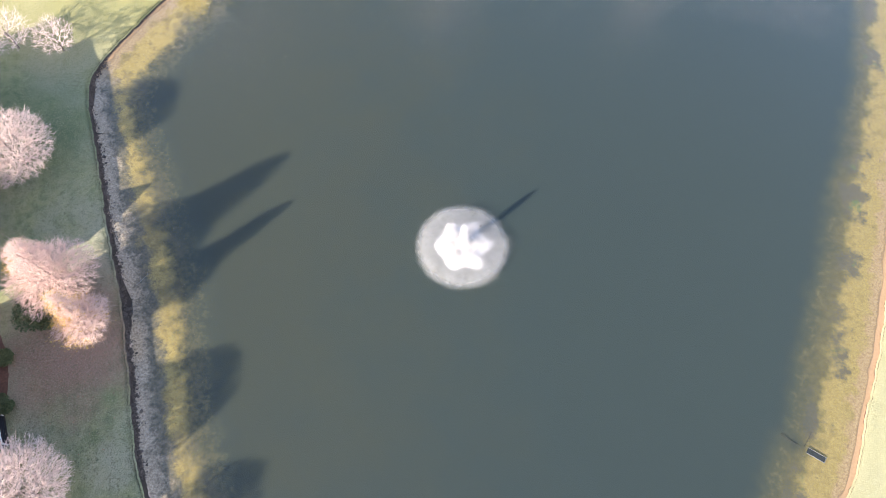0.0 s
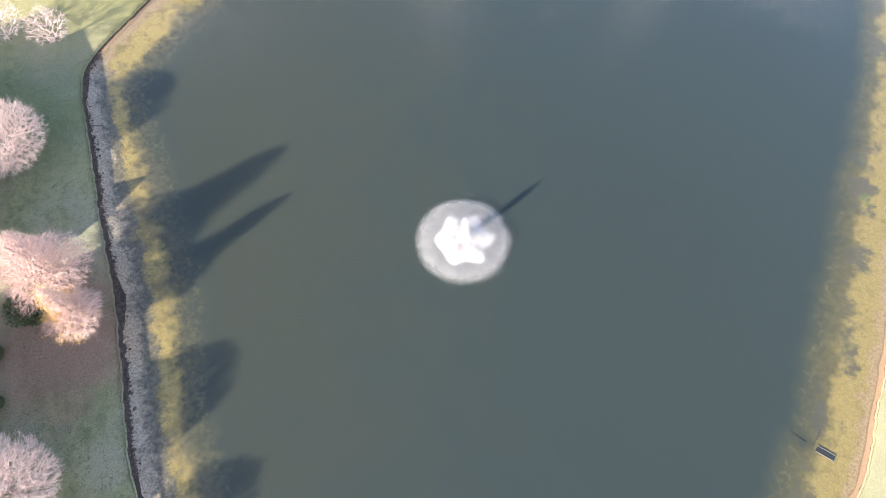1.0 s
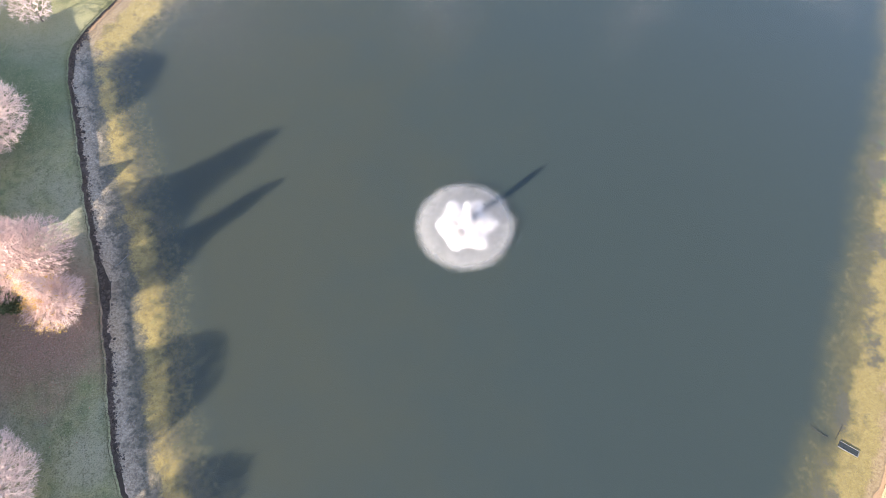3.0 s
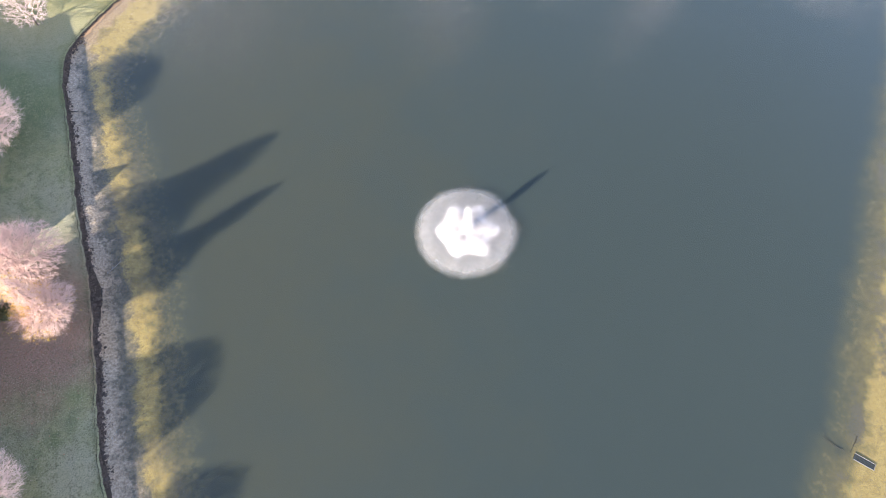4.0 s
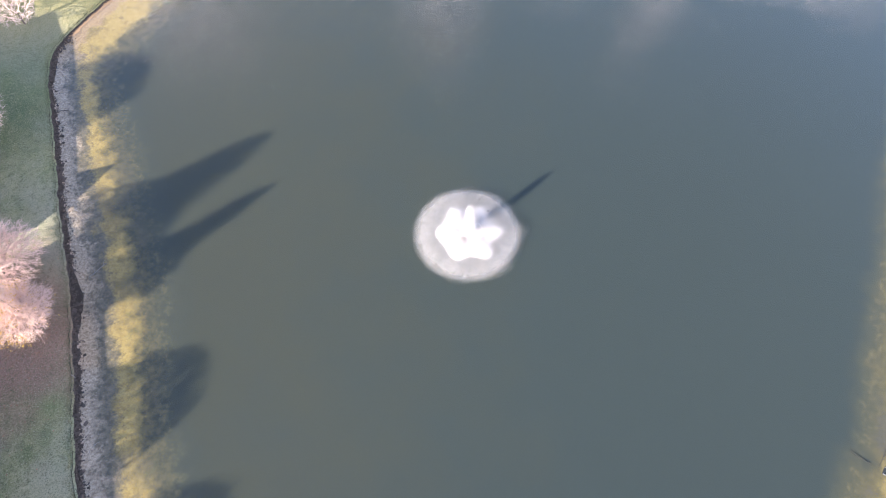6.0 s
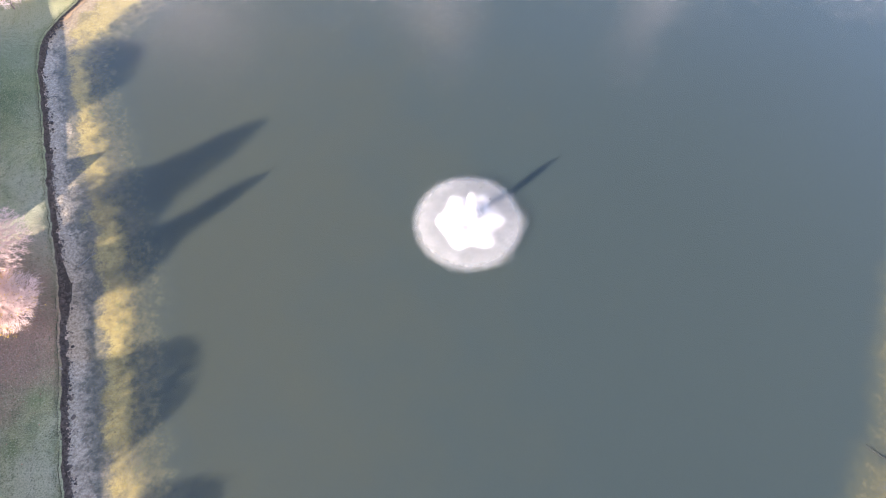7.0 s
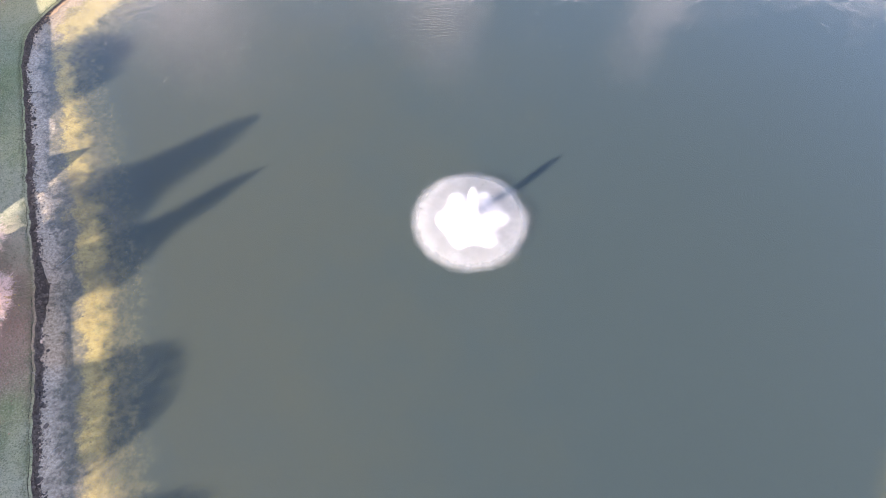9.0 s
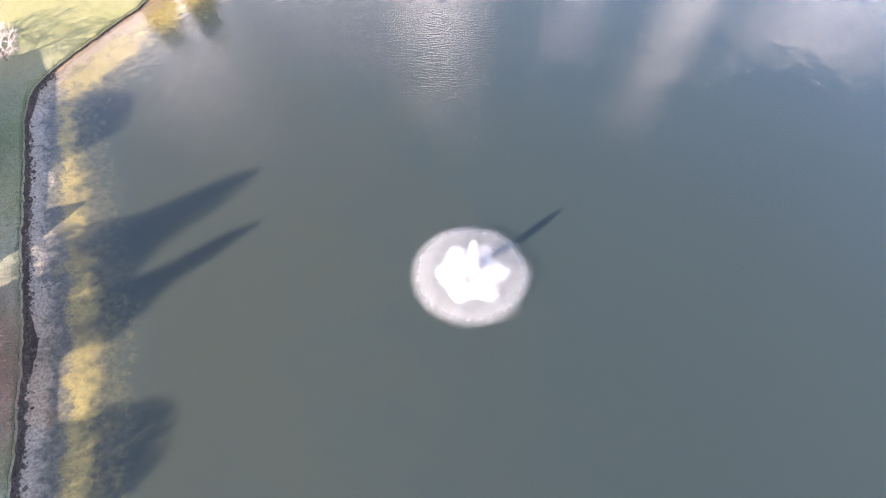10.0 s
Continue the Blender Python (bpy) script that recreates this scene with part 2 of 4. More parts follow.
def spray_material(name, clear):
    """Fine drops: white, lit through, partly see-through."""
    m, n = material(name, 0.6)
    n.put(n.bsdf, "Base Color", (0.90, 0.87, 0.86, 1))
    back = n.add("ShaderNodeBsdfTranslucent", Color=(0.90, 0.87, 0.86, 1))
    both = n.add("ShaderNodeMixShader", i0=0.5, i1=n.bsdf.outputs[0], i2=back.outputs[0])
    thin = n.add("ShaderNodeMixShader", i0=clear, i1=both.outputs[0], i2=n.add("ShaderNodeBsdfTransparent").outputs[0])
    n.put(n.out, "Surface", thin.outputs[0])
    return m


def veil_material(name, x, y, reach, cover, fringe):
    """A sheet of falling water, even at its heart, that thins out to nothing over the fringe at its rim."""
    m, n = material(name, 0.5)
    n.put(n.bsdf, "Base Color", (0.90, 0.87, 0.87, 1))
    back = n.add("ShaderNodeBsdfTranslucent", Color=(0.90, 0.87, 0.87, 1))
    both = n.add("ShaderNodeMixShader", i0=0.5, i1=n.bsdf.outputs[0], i2=back.outputs[0])
    d = n.vector("DISTANCE", n.vector("MULTIPLY", n.where, (1, 1, 0)), (x, y, 0))
    d = n.math("MULTIPLY_ADD", n.noise(n.where, 3.5, 4.0, 0.75), 1.3, n.math("ADD", d, -0.65))
    full = n.math("MULTIPLY", n.ramp(d, reach, reach - fringe), n.math("MULTIPLY_ADD", n.noise(n.where, 0.7, 2.0), 0.16, cover - 0.08), clamp=True)
    thin = n.add("ShaderNodeMixShader", i0=full, i1=n.add("ShaderNodeBsdfTransparent").outputs[0], i2=both.outputs[0])
    n.put(n.out, "Surface", thin.outputs[0])
    return m


LAWN, BED, WATER = lawn_material(), bed_material(), water_material()
SOIL = plain("dark_bank_soil", (0.022, 0.017, 0.014), (0.085, 0.062, 0.048), 2.0, 0.95, 0.8, 0.05)
CLAY = plain("reddish_bank_clay", (0.07, 0.034, 0.022), (0.22, 0.12, 0.078), 2.5, 0.95, 0.8, 0.05)
STONE = plain("bank_stone", (0.028, 0.022, 0.019), (0.125, 0.098, 0.082), 3.0, 0.9, 0.5, 0.02, "object")
PEBBLE = plain("bank_rubble", (0.026, 0.020, 0.017), (0.16, 0.125, 0.105), 3.0, 0.9, 0.5, 0.02, "island")
BARK = plain("grey_brown_bark", (0.16, 0.12, 0.10), (0.34, 0.27, 0.235), 2.5, 0.9, 0.7, 0.02)
LIMB = plain("pale_grey_brown_limbs", (0.34, 0.26, 0.225), (0.62, 0.49, 0.44), 2.0, 0.9, 0.5, 0.02)
TWIG = plain("pale_pinkish_twigs", (0.56, 0.43, 0.38), (0.86, 0.69, 0.63), 1.2, 0.85, 0.2, 0.01)
PINK = plain("pink_brown_twigs", (0.56, 0.395, 0.345), (0.85, 0.64, 0.575), 1.2, 0.85, 0.2, 0.01)
DRY = plain("weathered_wood", (0.22, 0.19, 0.17), (0.45, 0.41, 0.38), 3.0, 0.9, 0.5, 0.02)
WET = plain("wet_dark_wood", (0.02, 0.016, 0.013), (0.07, 0.055, 0.045), 3.0, 0.6, 0.5, 0.02)
YELLOW = leaf_material("yellow_autumn_leaves", (0.62, 0.36, 0.05), (0.80, 0.56, 0.12))
GREEN = leaf_material("evergreen_leaves", (0.035, 0.065, 0.025), (0.17, 0.19, 0.09), 0.15)
NEEDLE = leaf_material("conifer_needles", (0.018, 0.035, 0.014), (0.06, 0.085, 0.035), 0.1)
BLADE = leaf_material("grass_blades", (0.075, 0.095, 0.04), (0.22, 0.225, 0.13), 0.3)
STRAW = leaf_material("dry_grass_blades", (0.30, 0.27, 0.13), (0.52, 0.46, 0.27), 0.3)
SPRAY = spray_material("white_water_spray", 0.68)
OUTER_VEIL = veil_material("thin_falling_water", 1.8, 28.6, 5.2, 0.31, 1.1)
INNER_VEIL = veil_material("dense_falling_water", 1.8, 28.6, 4.2, 1.08, 1.3)
MIST = spray_material("thin_water_spray", 0.84)
SIDING = plain("slate_grey_siding", (0.085, 0.09, 0.10), (0.13, 0.135, 0.15), 1.0, 0.7, 0.1)
SHINGLE = plain("dark_roof_shingle", (0.035, 0.035, 0.04), (0.10, 0.10, 0.105), 4.0, 0.95, 0.6, 0.02)
WHITE = plain("white_painted_metal", (0.70, 0.70, 0.70), (0.80, 0.80, 0.80), 4.0, 0.4, 0.05)
CONCRETE = plain("grey_concrete", (0.10, 0.10, 0.10), (0.20, 0.195, 0.19), 3.0, 0.9, 0.4)
STEEL = plain("dark_galvanised_steel", (0.018, 0.019, 0.021), (0.05, 0.052, 0.055), 5.0, 0.9, 0.2)
MULCH = plain("red_brown_mulch", (0.06, 0.03, 0.022), (0.20, 0.095, 0.065), 5.0, 0.95, 0.9, 0.05)
DARK = plain("dark_plastic", (0.015, 0.015, 0.017), (0.04, 0.04, 0.045), 6.0, 0.5, 0.1)
GLASS = plain("dark_window_glass", (0.02, 0.025, 0.03), (0.035, 0.04, 0.05), 1.0, 0.06, 0.0)


# ---------------------------------------------------------------- mesh helpers
def mesh(name, verts, faces, mat, smooth=False):
    me = bpy.data.meshes.new(name)
    verts = np.asarray(verts, float)
    me.from_pydata(verts.tolist(), [], faces if isinstance(faces, list) else faces.tolist())
    me.materials.append(mat)
    if smooth:
        me.polygons.foreach_set("use_smooth", np.ones(len(me.polygons), bool))
    me.update()
    return me


def part_of(name, me, parent, label="", kind=""):
    ob = new(name, me)
    ob.parent = parent
    return tagged(ob, label, kind=kind)


def part(name, bm, mat, parent, label=""):
    me = bpy.data.meshes.new(name)
    bm.to_mesh(me)
    bm.free()
    me.materials.append(mat)
    return part_of(name, me, parent, label)


def empty(name, x, y, z, turn=0.0):
    ob = new(name)
    ob.matrix_world = pose(x, y, z, 0, 0, turn)
    return ob


def box(bm, lo, hi, m=Matrix(), bevel=0.0):
    lo, hi = Vector(lo), Vector(hi)
    r = bmesh.ops.create_cube(bm, size=1.0, matrix=m @ Matrix.Translation((lo + hi) / 2) @ Matrix.Diagonal((*(hi - lo), 1)))
    if bevel:
        edges = list({e for v in r["verts"] for e in v.link_edges})
        bmesh.ops.bevel(bm, geom=edges, offset=bevel, segments=1, affect="EDGES")


def prism(bm, ring, thick):
    """A plate: the ring of points, thickened by the vector."""
    a = [bm.verts.new(p) for p in ring]
    b = [bm.verts.new(Vector(p) + Vector(thick)) for p in ring]
    bm.faces.new(a)
    bm.faces.new(b[::-1])
    for i in range(len(a)):
        j = (i + 1) % len(a)
        bm.faces.new((a[j], a[i], b[i], b[j]))
    bmesh.ops.recalc_face_normals(bm, faces=bm.faces)


def tubes(p0, p1, r0, r1, sides=3):
    """Tapered tubes, all at once: starts, ends and radii as arrays."""
    p0, p1 = np.asarray(p0, float), np.asarray(p1, float)
    r0, r1 = np.asarray(r0, float)[:, None], np.asarray(r1, float)[:, None]
    d = p1 - p0
    d /= np.linalg.norm(d, axis=1, keepdims=True) + 1e-9
    side = np.cross(d, np.where(np.abs(d[:, 2:]) > 0.9, [[1.0, 0, 0]], [[0, 0, 1.0]]))
    side /= np.linalg.norm(side, axis=1, keepdims=True) + 1e-9
    other = np.cross(d, side)
    verts = []
    for p, r in ((p0, r0), (p1, r1)):
        for k in range(sides):
            a = 2 * math.pi * k / sides
            verts.append(p + r * (side * math.cos(a) + other * math.sin(a)))
    verts = np.stack(verts, 1).reshape(-1, 3)
    base = (np.arange(len(p0)) * 2 * sides)[:, None]
    quads = np.concatenate([base + [[k, (k + 1) % sides, sides + (k + 1) % sides, sides + k]] for k in range(sides)])
    return verts, quads


def flakes(at, size, rng, stretch=1.6, flat=0.0):
    """Small folded leaves: four corners each, turned at random."""
    n = len(at)
    a = rng.normal(size=(n, 3))
    a[:, 2] *= 1 - flat
    a /= np.linalg.norm(a, axis=1, keepdims=True) + 1e-9
    b = np.cross(a, rng.normal(size=(n, 3)) * [1 - flat, 1 - flat, 1])
    b /= np.linalg.norm(b, axis=1, keepdims=True) + 1e-9
    c = np.cross(a, b)
    s = np.broadcast_to(size, n)[:, None]
    v = np.stack([at - a * s * stretch / 2, at + b * s / 2 + c * s * 0.12, at + a * s * stretch / 2, at - b * s / 2 + c * s * 0.12], 1).reshape(-1, 3)
    i = np.arange(n)[:, None] * 4
    return v, np.concatenate([i + [[0, 1, 2]], i + [[0, 2, 3]]])


# ---------------------------------------------------------------- the pond's plan
SHORE = [(-19.5, -4.5), (-26.3, 3.6), (-29.2, 11.2), (-32.1, 20.6), (-35.8, 30.0), (-39.8, 40.8), (-42.1, 47.1), (-42.5, 50.9),
         (-41.3, 54.5), (-36.7, 63.0), (-31.0, 73.0), (-19.0, 87.0), (6.0, 96.0), (35.0, 91.0), (57.5, 77.0), (56.5, 58.0),
         (50.6, 40.0), (44.0, 21.5), (39.2, 11.0), (35.7, 4.2), (28.5, -3.2), (5.0, -6.5)]
HUB = np.array([3.0, 38.0])
AROUND = 1080


def outline():
    """The shore as radii round the hub, at even angles."""
    c, pts = np.array(SHORE), []
    for i in range(len(c)):
        p0, p1, p2, p3 = (c[(i + k) % len(c)] for k in (-1, 0, 1, 2))
        for s in np.linspace(0, 1, 12, endpoint=False):
            pts.append(0.5 * (2 * p1 + (p2 - p0) * s + (2 * p0 - 5 * p1 + 4 * p2 - p3) * s**2 + (3 * p1 - p0 - 3 * p2 + p3) * s**3))
    off = np.array(pts) - HUB
    ang, rad = np.arctan2(off[:, 1], off[:, 0]), np.hypot(*off.T)
    k = np.argsort(ang)
    th = np.linspace(-math.pi, math.pi, AROUND, endpoint=False)
    r = np.interp(th, np.r_[ang[k] - 2 * math.pi, ang[k], ang[k] + 2 * math.pi], np.tile(rad[k], 3))
    return th, r


THETA, RADIUS = outline()
RAYS = np.stack([np.cos(THETA), np.sin(THETA)], 1)
RAGGED = np.array([0.16 * noise.noise((c * 40, s * 40, 1.5)) + 0.10 * noise.noise((c * 110, s * 110, 7.5)) for c, s in RAYS])
EDGE = RADIUS + RAGGED


def shore_point(th, inward):
    """A place so far inside the shore, at an angle round the hub, and the way inward."""
    r = np.interp(th % (2 * math.pi), np.r_[THETA % (2 * math.pi), 7.0][np.argsort(np.r_[THETA % (2 * math.pi), 7.0])],
                  np.r_[EDGE, EDGE[AROUND // 2]][np.argsort(np.r_[THETA % (2 * math.pi), 7.0])])
    return HUB + (r - inward) * np.array([math.cos(th), math.sin(th)])


def angle_at(x, y):
    return math.atan2(y - HUB[1], x - HUB[0])


def shell(rings):
    """Faces between rings of AROUND points, one after another."""
    i = np.arange(AROUND)
    j = (i + 1) % AROUND
    return np.concatenate([np.stack([k * AROUND + i, k * AROUND + j, (k + 1) * AROUND + j, (k + 1) * AROUND + i], 1) for k in range(rings - 1)])


def bed_height(d):
    return 0.10 * np.exp(-d / 0.25) - BED_FALL * np.minimum(d, 17.0)


def lawn_height(d):
    return 0.30 + 0.16 * (1 - np.exp(-d / 0.6)) + 0.6 * (1 - np.exp(-d / 14.0))


def setting():
    # lawn from the bank out to the horizon
    out = np.array([-0.12, -0.02, 0.12, 0.3, 0.6, 1, 1.6, 2.4, 3.4, 5, 7, 9.5, 12.5, 16, 21, 28, 40, 60, 100, 200, 500, 2200])
    verts = []
    for d in out:
        ways = HUB + (EDGE + d)[:, None] * RAYS
        z = np.full(AROUND, lawn_height(max(d, 0)))
        if d < 0:
            z -= 0.10 if d < -0.1 else 0.0
        elif d < 30:
            z = z + 0.035 * np.array([noise.noise((x * 0.6, y * 0.6, 3.3)) for x, y in ways])
        verts.append(np.c_[ways, z])
    ground = new("ground", mesh("ground", np.concatenate(verts), shell(len(out))[:, ::-1], LAWN, True))
    tagged(ground, "mown autumn lawn, patchy green and straw, round the pond", "lawn", kind="structure")
    # the eroded bank under the lawn's lip
    cut = [(-0.10, 0.34), (0.02, 0.26), (0.16, 0.16), (0.34, 0.075), (0.6, 0.02), (0.9, -0.09)]
    verts = []
    for d, z in cut:
        wide = np.interp(RAYS[:, 0], [-1, 0.2, 0.5, 1], [0.72, 0.6, 0.20, 0.20])
        far = (HUB + RADIUS[:, None] * RAYS)[:, 1]
        wide = np.where(RAYS[:, 0] < 0, np.interp(far, [46, 53], [0.72, 0.32]) + 0.7 * np.exp(-((far - 21.5) / 2.2) ** 2) + 0.55 * np.exp(-((far - 49.0) / 2.0) ** 2), wide)
        ways = HUB + (EDGE - d * wide)[:, None] * RAYS
        lump = np.array([noise.noise((x * 2.1, y * 2.1, 8.1)) for x, y in ways])
        verts.append(np.c_[ways + 0.10 * lump[:, None] * RAYS * (d > 0), z + 0.03 * lump])
    v, fc = np.concatenate(verts), shell(len(cut))
    east = v[fc[:, 0], 0] > 5
    for name, some, mat, label in (("bank_west", ~east, SOIL, "dark wet earth bank under the lawn's edge"),
                                   ("bank_east", east, CLAY, "low reddish clay bank, eroded and bare")):
        used, idx = np.unique(fc[some], return_inverse=True)
        tagged(new(name, mesh(name, v[used], idx.reshape(-1, 4), mat, True)), label, "bank", kind="structure")
    # bottom
    inn = np.array([0.0, 0.12, 0.3, 0.5, 0.8, 1.2, 1.6, 2.1, 2.7, 3.4, 4.2, 5, 6, 7, 8.5, 10, 12, 15, 19, 24, 30])
    verts = []
    for d in inn:
        ways = HUB + (RADIUS - d)[:, None] * RAYS
        lump = np.array([noise.noise((x * 0.5, y * 0.5, 2.2)) + 0.6 * noise.noise((x * 1.7, y * 1.7, 5.2)) for x, y in ways])
        verts.append(np.c_[ways, bed_height(d) + 0.028 * lump * min(1, d / 1.0) * math.exp(-d / 9)])
    verts.append(np.array([[*HUB, -BED_FALL * 17.0]]))
    v, fc = np.concatenate(verts), shell(len(inn)).tolist()
    last = (len(inn) - 1) * AROUND
    fc += [[last + i, last + (i + 1) % AROUND, last + AROUND] for i in range(AROUND)]
    tagged(new("pond_bed", mesh("pond_bed", v, fc, BED, True)), "pond bottom of pale sand, golden algae and dark murk tinted for reflected sky", "pond bed", kind="structure")
    # surface
    ring = np.c_[HUB + (RADIUS - 0.15)[:, None] * RAYS, np.zeros(AROUND)]
    v = np.r_[ring, [[*HUB, 0.0]]]
    fc = [[i, (i + 1) % AROUND, AROUND] for i in range(AROUND)]
    tagged(new("water", mesh("water", v, fc, WATER)), "still murky green pond water with light ripples", "water", kind="structure")


setting()


# ---------------------------------------------------------------- houses behind the west lawn
def house(x, y, turn, depth, length, eave, ridge, gables, label, wings=()):
    """A two-storey house. Its own +x faces the pond, +y runs along the shore; the origin is the south end of the pond-side wall.
    gables: place along the wall, half width, eave, peak, how far it stands out."""
    top = empty("house", x, y, 0.6, turn)
    tagged(top, label, "house", "houses behind the lawn")
    e, r, lap = eave - 0.6, ridge - 0.6, 0.45
    slope = (r - e) / (depth / 2)
    # the main block, and a wing set back from its front
    for front, deep, start, stop in ((0.0, depth, 0.0, length), *wings):
        bm = bmesh.new()
        box(bm, (front - deep, start, -0.3), (front, stop, e))
        part("wall", bm, SIDING, top)
        peak = e + slope * deep / 2
        for end, out in ((start, 0.16), (stop, -0.16)):
            bm = bmesh.new()
            prism(bm, [(front - deep, end, e), (front, end, e), (front - deep / 2, end, peak - 0.12)], (0, out, 0))
            part("gable_wall", bm, SIDING, top)
        for s in (1, -1):
            edge = front - deep / 2 + s * (deep / 2 + lap)
            low = e - slope * lap
            bm = bmesh.new()
            prism(bm, [(edge, start - lap, low), (edge, stop + lap, low), (front - deep / 2, stop + lap, peak), (front - deep / 2, start - lap, peak)], (0, 0, 0.16))
            part("roof", bm, SHINGLE, top, "dark shingle roof slope")
            bm = bmesh.new()
            box(bm, (edge + (0.0 if s > 0 else -0.13), start - lap, low - 0.03), (edge + (0.13 if s > 0 else 0.0), stop + lap, low + 0.13), bevel=0.02)
            part("gutter", bm, WHITE, top, "white rain gutter")
    for at, half, ge, gp, stand in gables:
        ge, gp = ge - 0.6, gp - 0.6
        back = -min(depth / 2, (gp - e) / slope + 0.1) if gp > e else -0.6
        bm = bmesh.new()
        prism(bm, [(0.003, at - half, -0.3), (0.003, at + half, -0.3), (0.003, at + half, ge), (0.003, at, gp - 0.1), (0.003, at - half, ge)], (stand, 0, 0))
        bay = part("bay_wall", bm, SIDING, top, "gabled bay")
        k = (gp - ge) / half
        for s in (1, -1):
            bm = bmesh.new()
            prism(bm, [(back, at, gp), (stand + 0.3, at, gp), (stand + 0.3, at + s * (half + 0.3), ge - 0.3 * k), (back, at + s * (half + 0.3), ge - 0.3 * k)], (0, 0, 0.14))
            part("bay_roof", bm, SHINGLE, top)
        for z0 in (0.7, 3.3):
            if z0 + 1.4 < ge:
                window(top, stand + 0.003, at, z0)
    for i in range(int(length / 3.2)):
        at = 1.8 + 3.2 * i
        if all(abs(at - g[0]) > g[1] + 0.7 for g in gables):
            for z0 in (0.7, 3.3):
                window(top, 0.0, at, z0)
    return top


def window(top, x, y, z):
    bm = bmesh.new()
    for lo, hi in (((0, -0.55, 0), (0.06, 0.55, 0.08)), ((0, -0.55, 1.32), (0.06, 0.55, 1.4)), ((0, -0.55, 0.08), (0.06, -0.47, 1.32)),
                   ((0, 0.47, 0.08), (0.06, 0.55, 1.32)), ((0, -0.47, 0.67), (0.05, 0.47, 0.73))):
        box(bm, lo, hi, Matrix.Translation((x, y, z)))
    frame_ob = part("window", bm, WHITE, top, "white framed sash window")
    bm = bmesh.new()
    box(bm, (0.004, -0.47, 0.08), (0.03, 0.47, 1.32), Matrix.Translation((x, y, z)))
    part("pane", bm, GLASS, frame_ob)


# north house and south house
house(-45.95, 21.62, 17.0, 12.5, 23.8, 6.5, 9.5, [(2.4, 2.3, 5.5, 7.9, 0.25)], "two-storey house with slate-grey siding, dark gabled roof and a bay",
      wings=((-2.3, 12.7, 20.3, 28.6),))
house(-36.45, -6.28, 17.5, 12.0, 22.6, 7.0, 9.8, [(19.8, 2.8, 6.7, 9.5, 0.2), (11.0, 1.7, 6.1, 7.5, 1.2)], "two-storey house with dark roof, white gutter and two bays")


# ---------------------------------------------------------------- trees
def split(rng, pts, root, k):
    """The points in k groups, by the way in which they lie from the root."""
    way = pts - root
    way = way / (np.linalg.norm(way, axis=1, keepdims=True) + 1e-6) + 0.12 * pts / (np.abs(pts).max() + 1e-6)
    seeds = [way[rng.integers(len(way))]]
    while len(seeds) < k:
        gap = np.min([((way - c) ** 2).sum(1) for c in seeds], axis=0)
        seeds.append(way[int(np.argmax(gap * rng.uniform(0.6, 1.0, len(gap))))])
    for _ in range(3):
        own = np.argmin([((way - c) ** 2).sum(1) for c in seeds], axis=0)
        seeds = [way[own == i].mean(0) if np.any(own == i) else seeds[i] for i in range(k)]
    return [pts[own == i] for i in range(k) if np.any(own == i)]


def fork(rng, root, radius, pts, level, out):
    """A branch from the root that forks until each of the points has its twig."""
    n = len(pts)
    mid = pts.mean(0)
    end = pts[0] if n == 1 else root + (mid - root) * (0.50 if level == 0 else rng.uniform(0.36, 0.50))
    r1 = min(radius, 0.008 + 0.0046 * math.sqrt(n))
    far = np.linalg.norm(end - root)
    bits = 3 if n > 60 else 2
    p, r = root, radius
    for b in range(bits):
        s = (b + 1) / bits
        q = root + (end - root) * s + (rng.normal(size=3) * 0.07 * far if b < bits - 1 else 0)
        r_here = radius + (r1 - radius) * s if n > 1 else r1 * (1 - 0.5 * s)
        out[0 if n > 90 else 1].append((p, q, r, r_here))
        p, r = q, r_here
    if n > 1:
        for some in split(rng, pts, end, 3 if n > 24 else 2):
            fork(rng, end, r1, some, level + 1, out)


ROUND = ((0.0, 0.45), (0.12, 0.78), (0.3, 0.97), (0.45, 1.0), (0.65, 0.90), (0.82, 0.68), (0.94, 0.38), (1.0, 0.1))
STEEPLE = ((0.0, 0.62), (0.07, 0.95), (0.16, 1.0), (0.27, 0.80), (0.38, 0.54), (0.55, 0.46), (0.72, 0.39), (0.86, 0.28), (0.95, 0.17), (1.0, 0.1))
SPIRE = ((0.0, 0.62), (0.07, 0.95), (0.16, 1.0), (0.27, 0.76), (0.38, 0.46), (0.55, 0.38), (0.72, 0.33), (0.86, 0.24), (0.95, 0.15), (1.0, 0.1))


